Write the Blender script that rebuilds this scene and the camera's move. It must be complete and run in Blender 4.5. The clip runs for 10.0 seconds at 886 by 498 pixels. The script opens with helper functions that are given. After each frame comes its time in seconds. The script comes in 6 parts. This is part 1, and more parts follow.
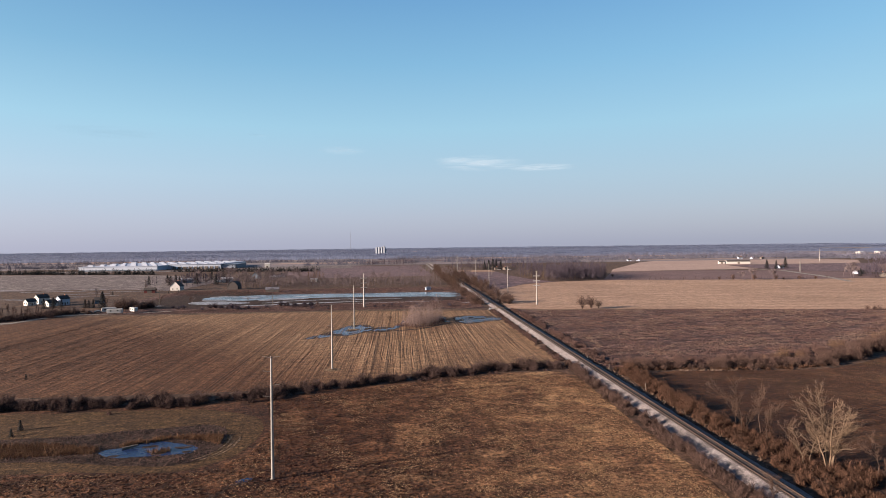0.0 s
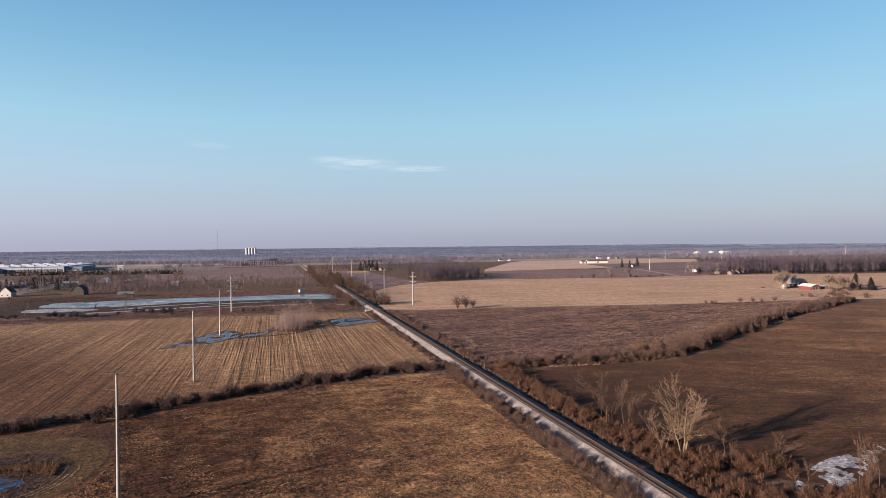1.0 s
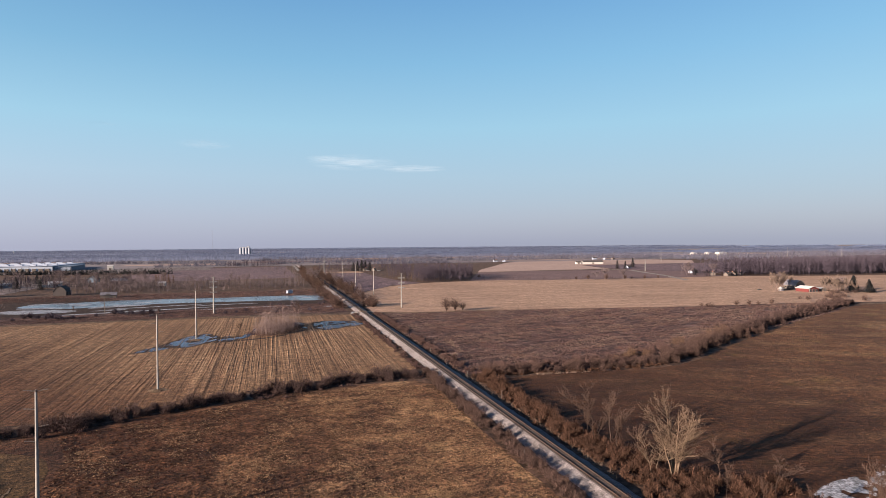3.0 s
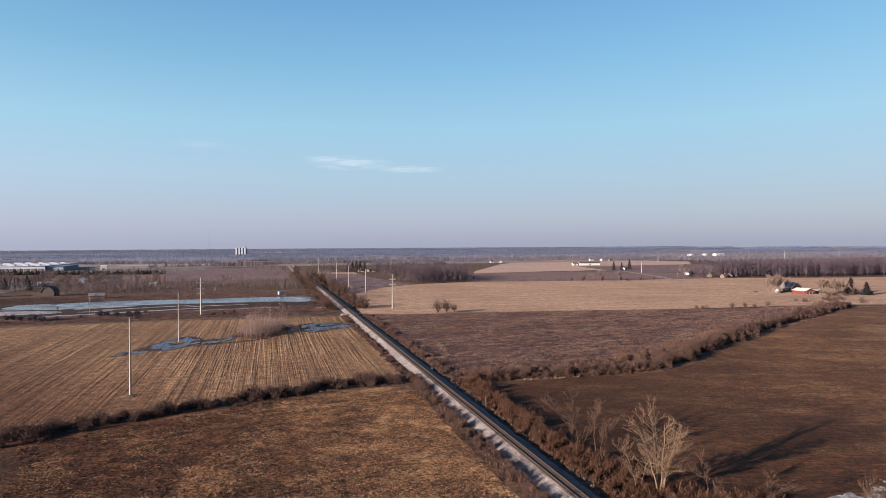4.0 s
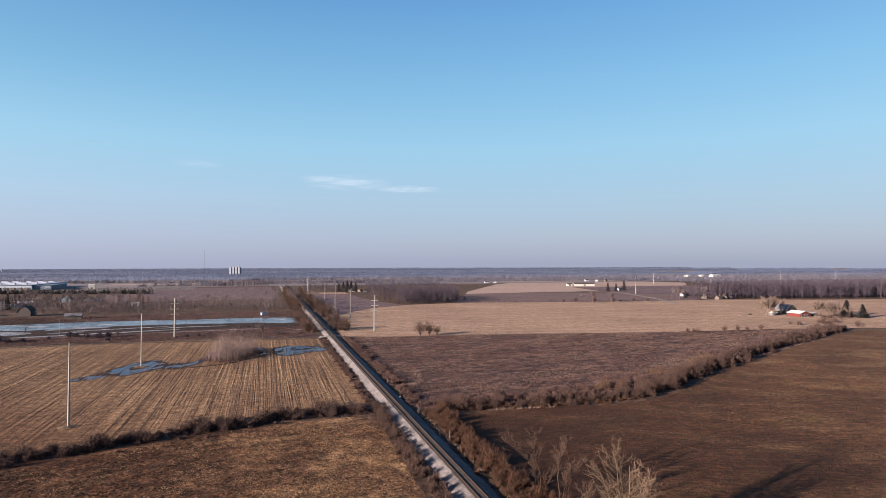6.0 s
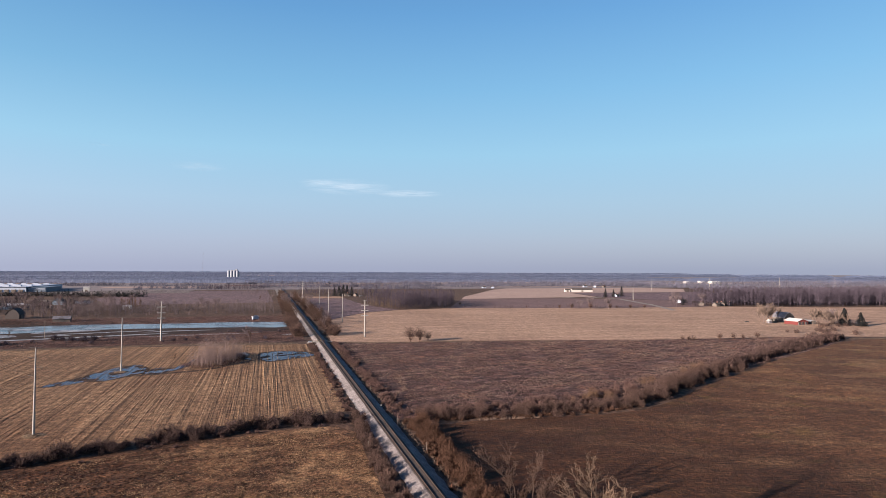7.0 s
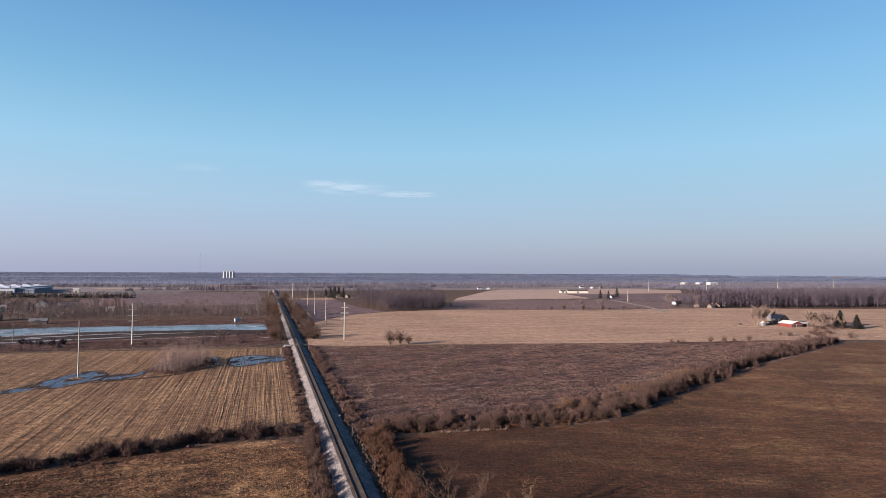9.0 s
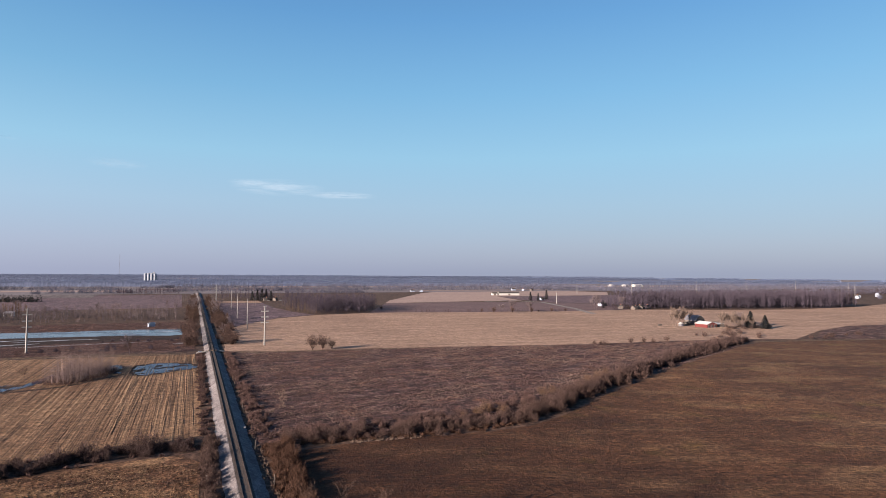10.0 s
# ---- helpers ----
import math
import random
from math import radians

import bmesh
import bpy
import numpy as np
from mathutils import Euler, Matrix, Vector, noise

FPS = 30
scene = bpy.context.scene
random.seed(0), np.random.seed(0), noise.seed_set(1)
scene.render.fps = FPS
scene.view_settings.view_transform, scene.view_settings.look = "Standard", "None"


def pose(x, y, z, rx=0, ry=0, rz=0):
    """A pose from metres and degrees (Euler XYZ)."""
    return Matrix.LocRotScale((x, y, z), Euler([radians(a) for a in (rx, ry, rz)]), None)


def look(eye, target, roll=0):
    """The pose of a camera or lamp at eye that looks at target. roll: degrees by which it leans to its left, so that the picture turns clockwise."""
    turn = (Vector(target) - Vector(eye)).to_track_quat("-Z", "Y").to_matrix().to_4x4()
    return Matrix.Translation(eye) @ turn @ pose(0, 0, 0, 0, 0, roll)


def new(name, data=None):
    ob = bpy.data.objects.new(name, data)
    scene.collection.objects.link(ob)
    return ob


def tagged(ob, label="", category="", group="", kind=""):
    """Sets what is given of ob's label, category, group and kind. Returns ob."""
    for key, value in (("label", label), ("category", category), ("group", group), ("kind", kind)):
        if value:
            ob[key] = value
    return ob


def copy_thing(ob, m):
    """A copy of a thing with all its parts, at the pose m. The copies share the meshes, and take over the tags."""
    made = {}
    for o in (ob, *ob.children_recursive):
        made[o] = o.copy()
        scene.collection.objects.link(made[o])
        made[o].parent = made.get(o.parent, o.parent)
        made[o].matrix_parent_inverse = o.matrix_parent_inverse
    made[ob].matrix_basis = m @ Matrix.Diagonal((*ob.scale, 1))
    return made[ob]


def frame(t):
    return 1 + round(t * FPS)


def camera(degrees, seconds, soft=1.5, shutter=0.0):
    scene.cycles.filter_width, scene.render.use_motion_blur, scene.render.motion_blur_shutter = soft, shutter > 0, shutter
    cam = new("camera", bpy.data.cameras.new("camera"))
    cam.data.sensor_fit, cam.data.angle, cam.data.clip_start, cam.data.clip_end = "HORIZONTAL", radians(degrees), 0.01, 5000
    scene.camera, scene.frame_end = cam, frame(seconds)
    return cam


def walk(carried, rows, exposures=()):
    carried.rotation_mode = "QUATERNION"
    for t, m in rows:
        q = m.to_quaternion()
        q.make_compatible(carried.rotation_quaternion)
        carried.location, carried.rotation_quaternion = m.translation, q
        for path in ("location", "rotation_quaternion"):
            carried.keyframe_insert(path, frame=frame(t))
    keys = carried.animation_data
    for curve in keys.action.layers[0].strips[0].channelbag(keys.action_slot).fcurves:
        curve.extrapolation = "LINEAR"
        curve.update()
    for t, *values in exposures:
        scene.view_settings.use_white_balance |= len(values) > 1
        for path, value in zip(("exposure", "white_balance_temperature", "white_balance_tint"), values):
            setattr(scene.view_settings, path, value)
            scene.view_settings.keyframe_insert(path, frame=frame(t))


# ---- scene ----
cam = camera(73.9, 10.0, soft=0.5)

EXPOSURE = 2.1
PATH = [
    (0, (-60.74, -10.869, 40.892), (-60.597, -8.874, 40.874), -0.7),
    (0.1, (-60.845, -10.492, 40.896), (-60.565, -8.512, 40.875), -0.6),
    (0.2, (-60.932, -10.113, 40.9), (-60.544, -8.151, 40.878), -0.6),
    (0.3, (-60.983, -9.73, 40.904), (-60.518, -7.785, 40.882), -0.5),
    (0.4, (-60.985, -9.342, 40.908), (-60.467, -7.41, 40.886), -0.5),
    (0.5, (-60.925, -8.949, 40.915), (-60.377, -7.025, 40.894), -0.6),
    (1, (-60.26, -6.942, 41.003), (-59.705, -5.021, 40.982), -0.6),
    (1.5, (-59.068, -4.873, 41.078), (-58.509, -2.953, 41.056), -0.6),
    (2, (-57.417, -2.825, 41.12), (-56.856, -0.906, 41.099), -0.5),
    (2.5, (-55.327, -0.822, 41.118), (-54.764, 1.097, 41.097), -0.5),
    (4, (-47.365, 5.445, 41.227), (-46.794, 7.362, 41.209), -0.3),
    (4.5, (-44.585, 7.414, 41.241), (-44.012, 9.33, 41.224), -0.3),
    (5, (-41.753, 9.274, 41.25), (-41.177, 11.189, 41.234), -0.2),
    (5.2, (-40.622, 9.977, 41.251), (-40.047, 11.893, 41.239), 0.0),
    (5.5, (-38.928, 10.986, 41.254), (-38.351, 12.901, 41.264), -0.1),
    (5.7, (-37.792, 11.649, 41.256), (-37.215, 13.564, 41.287), -0.0),
    (6, (-36.062, 12.635, 41.262), (-35.485, 14.549, 41.312), -0.1),
    (6.2, (-34.868, 13.293, 41.272), (-34.291, 15.207, 41.332), 0.1),
    (7.3, (-28.109, 16.931, 41.413), (-27.532, 18.845, 41.479), 0.3),
    (7.5, (-26.845, 17.619, 41.425), (-26.269, 19.533, 41.489), 0.2),
    (8, (-23.575, 19.422, 41.478), (-22.999, 21.336, 41.544), 0.3),
    (8.5, (-20.287, 21.207, 41.524), (-19.711, 23.121, 41.591), 0.2),
    (9, (-16.981, 22.943, 41.579), (-16.404, 24.857, 41.648), 0.3),
    (9.5, (-13.72, 24.647, 41.636), (-13.144, 26.561, 41.707), 0.3),
    (9.6, (-13.039, 24.986, 41.64), (-12.461, 26.899, 41.712), 0.3),
    (9.7, (-12.324, 25.322, 41.643), (-11.743, 27.234, 41.714), 0.3),
    (9.8, (-11.574, 25.657, 41.645), (-10.975, 27.564, 41.716), 0.3),
    (9.9, (-10.792, 25.991, 41.646), (-10.134, 27.878, 41.719), 0.2),
    (10, (-9.991, 26.325, 41.648), (-9.21, 28.165, 41.726), 0.4),
]
walk(cam, [(t, look(eye, target, roll)) for t, eye, target, roll in PATH], exposures=[(0, EXPOSURE, 6780, 10), (2.5, EXPOSURE, 6740, 10), (4.5, EXPOSURE, 6620, 10), (6.0, EXPOSURE, 6450, 10), (9.0, EXPOSURE - 0.06, 6350, 10), (10, EXPOSURE - 0.08, 6350, 10)])

# ---- sky and sun ----
SUN_AZ = math.radians(252.9)
SUN_EL = math.radians(12.8)
SHADOW = Vector((0.956, 0.294, 0.0))
world = bpy.data.worlds.new("world")
scene.world = world
world.use_nodes = True
wn = world.node_tree
sky = wn.nodes.new("ShaderNodeTexSky")
sky.sky_type = "NISHITA"
sky.sun_disc = False
sky.sun_elevation, sky.sun_rotation = SUN_EL, SUN_AZ
sky.air_density, sky.dust_density, sky.ozone_density = 1.0, 1.2, 2.0
wn.nodes["Background"].inputs[1].default_value = 0.0523
# winter haze: lilac grey at the horizon, clear blue above
up = wn.nodes.new("ShaderNodeSeparateXYZ")
wn.links.new(wn.nodes.new("ShaderNodeTexCoord").outputs["Generated"], up.inputs[0])
STOPS = [(0.0, (0.36, 0.40, 0.56)), (0.045, (0.38, 0.45, 0.62)), (0.11, (0.37, 0.53, 0.70)), (0.19, (0.33, 0.60, 0.80)),
         (0.29, (0.23, 0.52, 0.80)), (0.40, (0.145, 0.39, 0.73)), (0.58, (0.062, 0.19, 0.45)), (1.0, (0.022, 0.075, 0.24))]
WARM = (1.28, 1.27, 1.26, 1.12, 0.95, 0.88, 0.9, 1.0)  # the low sky is paler towards the sun


def sky_ramp(gains, warm):
    t = wn.nodes.new("ShaderNodeValToRGB")
    while len(t.color_ramp.elements) < len(STOPS):
        t.color_ramp.elements.new(0.5)
    for e, (p, c), k in zip(t.color_ramp.elements, STOPS, gains):
        e.position, e.color = p, (c[0] * 4.46 * k * (1 + warm * max(0, k - 1)), c[1] * 4.46 * k, c[2] * 4.46 * k * (1 - 0.35 * warm * max(0, k - 1)), 1)
    wn.links.new(up.outputs[2], t.inputs[0])
    return t.outputs[0]


toward = wn.nodes.new("ShaderNodeVectorMath")
toward.operation = "DOT_PRODUCT"
toward.inputs[1].default_value = (-0.948, -0.318, 0.0)
wn.links.new(up.inputs[0].links[0].from_socket, toward.inputs[0])
side = wn.nodes.new("ShaderNodeMapRange")
side.inputs[1].default_value, side.inputs[2].default_value = -0.85, 0.35
wn.links.new(toward.outputs["Value"], side.inputs[0])
tone = wn.nodes.new("ShaderNodeMix")
tone.data_type = "RGBA"
wn.links.new(side.outputs[0], tone.inputs[0])
wn.links.new(sky_ramp((1.0,) * 8, 0.0), tone.inputs[6])
wn.links.new(sky_ramp(WARM, 0.1), tone.inputs[7])
air = wn.nodes.new("ShaderNodeMix")
air.data_type = "RGBA"
air.inputs[0].default_value = 0.85
wn.links.new(sky.outputs[0], air.inputs[6])
wn.links.new(tone.outputs[2], air.inputs[7])
wn.links.new(air.outputs[2], wn.nodes["Background"].inputs[0])
sun_data = bpy.data.lights.new("sun", "SUN")
sun_data.energy, sun_data.angle, sun_data.color = 5.0, radians(0.6), (1.0, 0.80, 0.66)
sun = new("sun", sun_data)
sun.matrix_world = look((0, 0, 300), Vector((0, 0, 300)) + SHADOW - Vector((0, 0, math.tan(SUN_EL))))

rng = np.random.default_rng(7)


# ---- materials ----
def nodes_of(name):
    m = bpy.data.materials.new(name)
    m.use_nodes = True
    return m, m.node_tree, m.node_tree.nodes["Principled BSDF"]


def put(nt, kind, **inputs):
    n = nt.nodes.new(kind)
    for k, v in inputs.items():
        n.inputs[k].default_value = v
    return n


def noise_of(nt, vec, scale, detail=4.0, rough=0.55):
    n = put(nt, "ShaderNodeTexNoise", Scale=scale, Detail=detail, Roughness=rough)
    nt.links.new(vec, n.inputs["Vector"])
    return n.outputs["Fac"]


def ramp(nt, fac, lo, hi, c0, c1):
    r = nt.nodes.new("ShaderNodeValToRGB")
    r.color_ramp.elements[0].position, r.color_ramp.elements[1].position = lo, hi
    r.color_ramp.elements[0].color, r.color_ramp.elements[1].color = (*c0, 1), (*c1, 1)
    nt.links.new(fac, r.inputs[0])
    return r.outputs[0]


def blend(nt, fac, a, b, kind="MIX"):
    m = nt.nodes.new("ShaderNodeMix")
    m.data_type, m.blend_type = "RGBA", kind
    for src, slot in ((fac, m.inputs[0]), (a, m.inputs[6]), (b, m.inputs[7])):
        if isinstance(src, bpy.types.NodeSocket):
            nt.links.new(src, slot)
        else:
            slot.default_value = src
    return m.outputs[2]


def soil(name, main, light, dark, angle=0.0, row=0.8, streak=0.5, patch=25.0, fine=1.6, bump=0.25, long=40.0, rough=0.95,
         third=None, third_at=(0.58, 0.68), drift=None, spec=0.15, mottle=1.0, lines=0.0, gap=3.0, sweep=None, lean=0.0):
    """Farmland: broad patches, streaks that run along the rows, fine litter and relief."""
    m, nt, b = nodes_of(name)
    geo = nt.nodes.new("ShaderNodeNewGeometry")
    rot = nt.nodes.new("ShaderNodeVectorRotate")
    rot.rotation_type = "Z_AXIS"
    rot.inputs["Angle"].default_value = angle
    nt.links.new(geo.outputs["Position"], rot.inputs["Vector"])
    sc = nt.nodes.new("ShaderNodeVectorMath")
    sc.operation = "MULTIPLY"
    sc.inputs[1].default_value = (1 / row, 1 / long, 1)
    nt.links.new(rot.outputs[0], sc.inputs[0])
    pos = geo.outputs["Position"]
    broad = noise_of(nt, pos, 1 / patch, 5, 0.6)
    rows = noise_of(nt, sc.outputs[0], 0.9, 3, 0.6)
    wide = nt.nodes.new("ShaderNodeVectorMath")
    wide.operation = "MULTIPLY"
    wide.inputs[1].default_value = (0.22 / row, 0.35 / long, 1)
    nt.links.new(rot.outputs[0], wide.inputs[0])
    passes = noise_of(nt, wide.outputs[0], 1.0, 3, 0.65)
    grain = noise_of(nt, pos, fine, 5, 0.7)
    col = ramp(nt, broad, 0.36, 0.64, dark, main)
    col = blend(nt, ramp(nt, rows, 0.42, 0.70, (0, 0, 0), (streak,) * 3), col, (*light, 1))
    col = blend(nt, ramp(nt, passes, 0.40, 0.66, (streak * 0.9,) * 3, (0, 0, 0)), col, (*dark, 1))
    if lines:
        fine_rows = nt.nodes.new("ShaderNodeVectorMath")
        fine_rows.operation = "MULTIPLY"
        fine_rows.inputs[1].default_value = (1 / gap, 0.0012, 0)
        nt.links.new(rot.outputs[0], fine_rows.inputs[0])
        f = noise_of(nt, fine_rows.outputs[0], 1.0, 2, 0.5)
        off = nt.nodes.new("ShaderNodeMath")
        off.operation = "PINGPONG"
        off.inputs[1].default_value = 0.06
        nt.links.new(f, off.inputs[0])
        col = blend(nt, ramp(nt, off.outputs[0], 0.004, 0.018, (abs(lines),) * 3, (0, 0, 0)), col, (*tuple(v * 0.42 for v in dark), 1) if lines > 0 else (*tuple(v * 1.45 for v in light), 1))
    if sweep:
        bands = nt.nodes.new("ShaderNodeVectorMath")
        bands.operation = "MULTIPLY"
        bands.inputs[1].default_value = (1 / sweep[1], 1 / sweep[2], 0)
        nt.links.new(rot.outputs[0], bands.inputs[0])
        col = blend(nt, ramp(nt, noise_of(nt, bands.outputs[0], 1.0, 6, 0.62), 0.50, 0.68, (0, 0, 0), (0.85,) * 3), col, (*sweep[0], 1))
    if third:
        col = blend(nt, ramp(nt, noise_of(nt, pos, 1 / 14, 4, 0.65), third_at[0], third_at[1], (0, 0, 0), (0.8,) * 3), col, (*third, 1))
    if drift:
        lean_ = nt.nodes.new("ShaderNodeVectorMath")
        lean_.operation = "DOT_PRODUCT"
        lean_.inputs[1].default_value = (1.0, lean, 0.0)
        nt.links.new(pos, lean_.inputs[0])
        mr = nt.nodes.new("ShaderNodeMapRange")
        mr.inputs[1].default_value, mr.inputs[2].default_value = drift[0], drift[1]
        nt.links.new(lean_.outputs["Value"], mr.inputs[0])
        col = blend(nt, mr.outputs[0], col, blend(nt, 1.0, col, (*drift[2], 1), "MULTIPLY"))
    clods = noise_of(nt, pos, fine * 0.28, 4, 0.7)
    col = blend(nt, 0.8 * mottle, col, ramp(nt, clods, 0.40, 0.61, (0.5,) * 3, (1.5,) * 3), "MULTIPLY")
    col = blend(nt, 0.85 * mottle, col, ramp(nt, grain, 0.40, 0.61, (0.3,) * 3, (1.7,) * 3), "MULTIPLY")
    nt.links.new(col, b.inputs["Base Color"])
    bm_ = put(nt, "ShaderNodeBump", Strength=min(1.0, bump * 1.7), Distance=0.5)
    mixed = nt.nodes.new("ShaderNodeMath")
    mixed.operation = "ADD"
    nt.links.new(grain, mixed.inputs[0])
    nt.links.new(rows, mixed.inputs[1])
    nt.links.new(mixed.outputs[0], bm_.inputs["Height"])
    nt.links.new(bm_.outputs[0], b.inputs["Normal"])
    b.inputs["Roughness"].default_value = rough
    b.inputs["Specular IOR Level"].default_value = spec
    return m


def plant(name, c0, c1, big=9.0, transl=0.0):
    """Twigs, stalks and dry leaves: each piece has its own shade, and stands of them drift in hue."""
    m, nt, b = nodes_of(name)
    geo = nt.nodes.new("ShaderNodeNewGeometry")
    col = ramp(nt, geo.outputs["Random Per Island"], 0.0, 1.0, c0, c1)
    col = blend(nt, 0.6, col, ramp(nt, noise_of(nt, geo.outputs["Position"], 1 / big, 3), 0.3, 0.7, (0.6,) * 3, (1.3,) * 3), "MULTIPLY")
    nt.links.new(col, b.inputs["Base Color"])
    b.inputs["Roughness"].default_value = 0.9
    b.inputs["Specular IOR Level"].default_value = 0.1
    return m


def paint(name, c, rough=0.6, metal=0.0, vary=0.25, scale=1.2, spec=0.4):
    """A painted, cast or sheet surface with faint weathering."""
    m, nt, b = nodes_of(name)
    co = nt.nodes.new("ShaderNodeTexCoord").outputs["Object"]
    f = noise_of(nt, co, scale, 5, 0.65)
    lo = tuple(v * (1 - vary) for v in c)
    hi = tuple(min(1, v * (1 + vary * 0.5)) for v in c)
    nt.links.new(ramp(nt, f, 0.3, 0.7, lo, hi), b.inputs["Base Color"])
    b.inputs["Roughness"].default_value, b.inputs["Metallic"].default_value = rough, metal
    b.inputs["Specular IOR Level"].default_value = spec
    return m


def water_mat(name, ice=0.0, tint=(0.02, 0.03, 0.04), ripple=0.15, gloss=0.2):
    m, nt, b = nodes_of(name)
    geo = nt.nodes.new("ShaderNodeNewGeometry")
    sc = nt.nodes.new("ShaderNodeVectorMath")
    sc.operation = "MULTIPLY"
    sc.inputs[1].default_value = (0.03, 0.10, 1)
    nt.links.new(geo.outputs["Position"], sc.inputs[0])
    f = noise_of(nt, sc.outputs[0], 1.0, 6, 0.65)
    mask = ramp(nt, f, 0.62 - 0.02 * ice, 0.72 - 0.02 * ice, (0, 0, 0), (ice * 0.8,) * 3)
    nt.links.new(blend(nt, mask, (*tint, 1), (0.62, 0.66, 0.72, 1)), b.inputs["Base Color"])
    nt.links.new(ramp(nt, f, 0.5, 0.66, (0.08,) * 3, (0.08 + 0.5 * ice,) * 3), b.inputs["Roughness"])
    bump = put(nt, "ShaderNodeBump", Strength=ripple, Distance=0.25)
    nt.links.new(noise_of(nt, geo.outputs["Position"], 1.3, 3), bump.inputs["Height"])
    nt.links.new(bump.outputs[0], b.inputs["Normal"])
    b.inputs["IOR"].default_value = 1.3
    b.inputs["Specular IOR Level"].default_value = gloss
    return m


M_GROUND = soil("rough_grass", (0.070, 0.042, 0.029), (0.112, 0.070, 0.045), (0.046, 0.027, 0.020), row=3.0, patch=60, fine=0.5, streak=0.3, long=20)
M_F1 = soil("corn_stubble", (0.130, 0.071, 0.038), (0.235, 0.142, 0.078), (0.042, 0.019, 0.012), angle=1.265, row=0.7, patch=11, fine=1.1, streak=0.25, bump=0.6,
            third=(0.205, 0.125, 0.068), third_at=(0.54, 0.64), drift=(-22, -74, (0.47, 0.37, 0.35)), long=5)
M_F2 = soil("bean_stubble", (0.205, 0.126, 0.072), (0.315, 0.208, 0.122), (0.108, 0.060, 0.034), row=0.9, patch=60, fine=1.2, streak=0.55, bump=0.5, long=70,
            drift=(118, 55, (0.48, 0.38, 0.35)), lean=0.9, mottle=0.75, lines=0.7, gap=2.6)
M_TAN = soil("wheat_stubble", (0.270, 0.178, 0.124), (0.350, 0.238, 0.172), (0.200, 0.128, 0.090), angle=1.65, row=2.4, patch=70, fine=0.7, streak=0.4, bump=0.3, long=70, mottle=0.5,
             lines=0.2, gap=9.0, sweep=((0.320, 0.215, 0.155), 8.0, 90.0))
# drift: darker soil near the railway, with tree shade painted into the colour too
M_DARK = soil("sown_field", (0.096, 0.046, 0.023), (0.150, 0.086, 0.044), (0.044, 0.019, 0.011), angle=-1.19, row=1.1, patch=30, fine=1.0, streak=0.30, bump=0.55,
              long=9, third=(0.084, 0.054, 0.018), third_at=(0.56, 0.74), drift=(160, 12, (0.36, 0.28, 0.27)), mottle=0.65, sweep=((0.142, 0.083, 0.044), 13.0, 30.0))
M_SCRUB = soil("weedy_fallow", (0.078, 0.038, 0.031), (0.140, 0.087, 0.076), (0.024, 0.012, 0.012), angle=1.3, row=2.2, patch=9, fine=0.75, streak=0.5, bump=0.7,
               long=7, third=(0.125, 0.062, 0.042), third_at=(0.56, 0.68), sweep=((0.150, 0.098, 0.085), 4.0, 13.0))
M_PLOUGH = soil("ploughed_soil", (0.110, 0.071, 0.076), (0.158, 0.111, 0.121), (0.080, 0.055, 0.063), angle=0.3, row=4.0, patch=60, fine=0.4, streak=0.3, long=70)
M_FALLOW = soil("wet_fallow", (0.121, 0.101, 0.096), (0.167, 0.141, 0.139), (0.087, 0.070, 0.071), angle=1.3, row=5.0, patch=60, fine=0.3, streak=0.3, long=90)
M_PALEFIELD = soil("far_stubble", (0.272, 0.199, 0.168), (0.313, 0.233, 0.202), (0.231, 0.164, 0.139), angle=1.65, row=3.0, patch=90, fine=0.3, streak=0.3, bump=0.1, long=120, mottle=0.25)
M_PLAIN = soil("far_fallow", (0.150, 0.132, 0.136), (0.190, 0.168, 0.170), (0.115, 0.100, 0.108), angle=1.4, row=6.0, patch=160, fine=0.2, streak=0.3, bump=0.05, long=120, mottle=0.3)
M_PINKSOIL = soil("red_plough", (0.117, 0.076, 0.074), (0.151, 0.102, 0.099), (0.089, 0.056, 0.056), angle=1.5, row=3.0, patch=50, fine=0.5, streak=0.4, bump=0.2, long=90, mottle=0.4)
M_MEADOW = soil("short_grass", (0.066, 0.037, 0.015), (0.094, 0.056, 0.025), (0.036, 0.019, 0.009), angle=1.4, row=1.2, patch=14, fine=1.6, streak=0.35, bump=0.3, long=20,
                third=(0.058, 0.038, 0.007))
M_MUD = soil("wet_mud", (0.044, 0.028, 0.022), (0.074, 0.049, 0.036), (0.022, 0.014, 0.011), row=2.0, patch=8, fine=1.2, streak=0.3, long=8, rough=0.85, spec=0.08)
M_LANE = soil("dirt_lane", (0.128, 0.088, 0.055), (0.170, 0.125, 0.083), (0.080, 0.052, 0.034), row=0.9, patch=9, fine=1.5, streak=0.4, long=20)
M_GRAVEL = soil("gravel_road", (0.202, 0.183, 0.166), (0.253, 0.232, 0.211), (0.152, 0.136, 0.122), row=1.0, patch=12, fine=2, streak=0.3, long=30)
M_BALLAST = soil("ballast", (0.215, 0.196, 0.200), (0.285, 0.258, 0.262), (0.120, 0.104, 0.104), row=0.9, patch=6, fine=3.5, streak=0.35, bump=0.6, long=3, mottle=0.5)
M_OILED = soil("oiled_ballast", (0.095, 0.075, 0.066), (0.130, 0.104, 0.092), (0.055, 0.043, 0.039), row=0.5, patch=5, fine=3.5, streak=0.3, long=20, mottle=0.5)
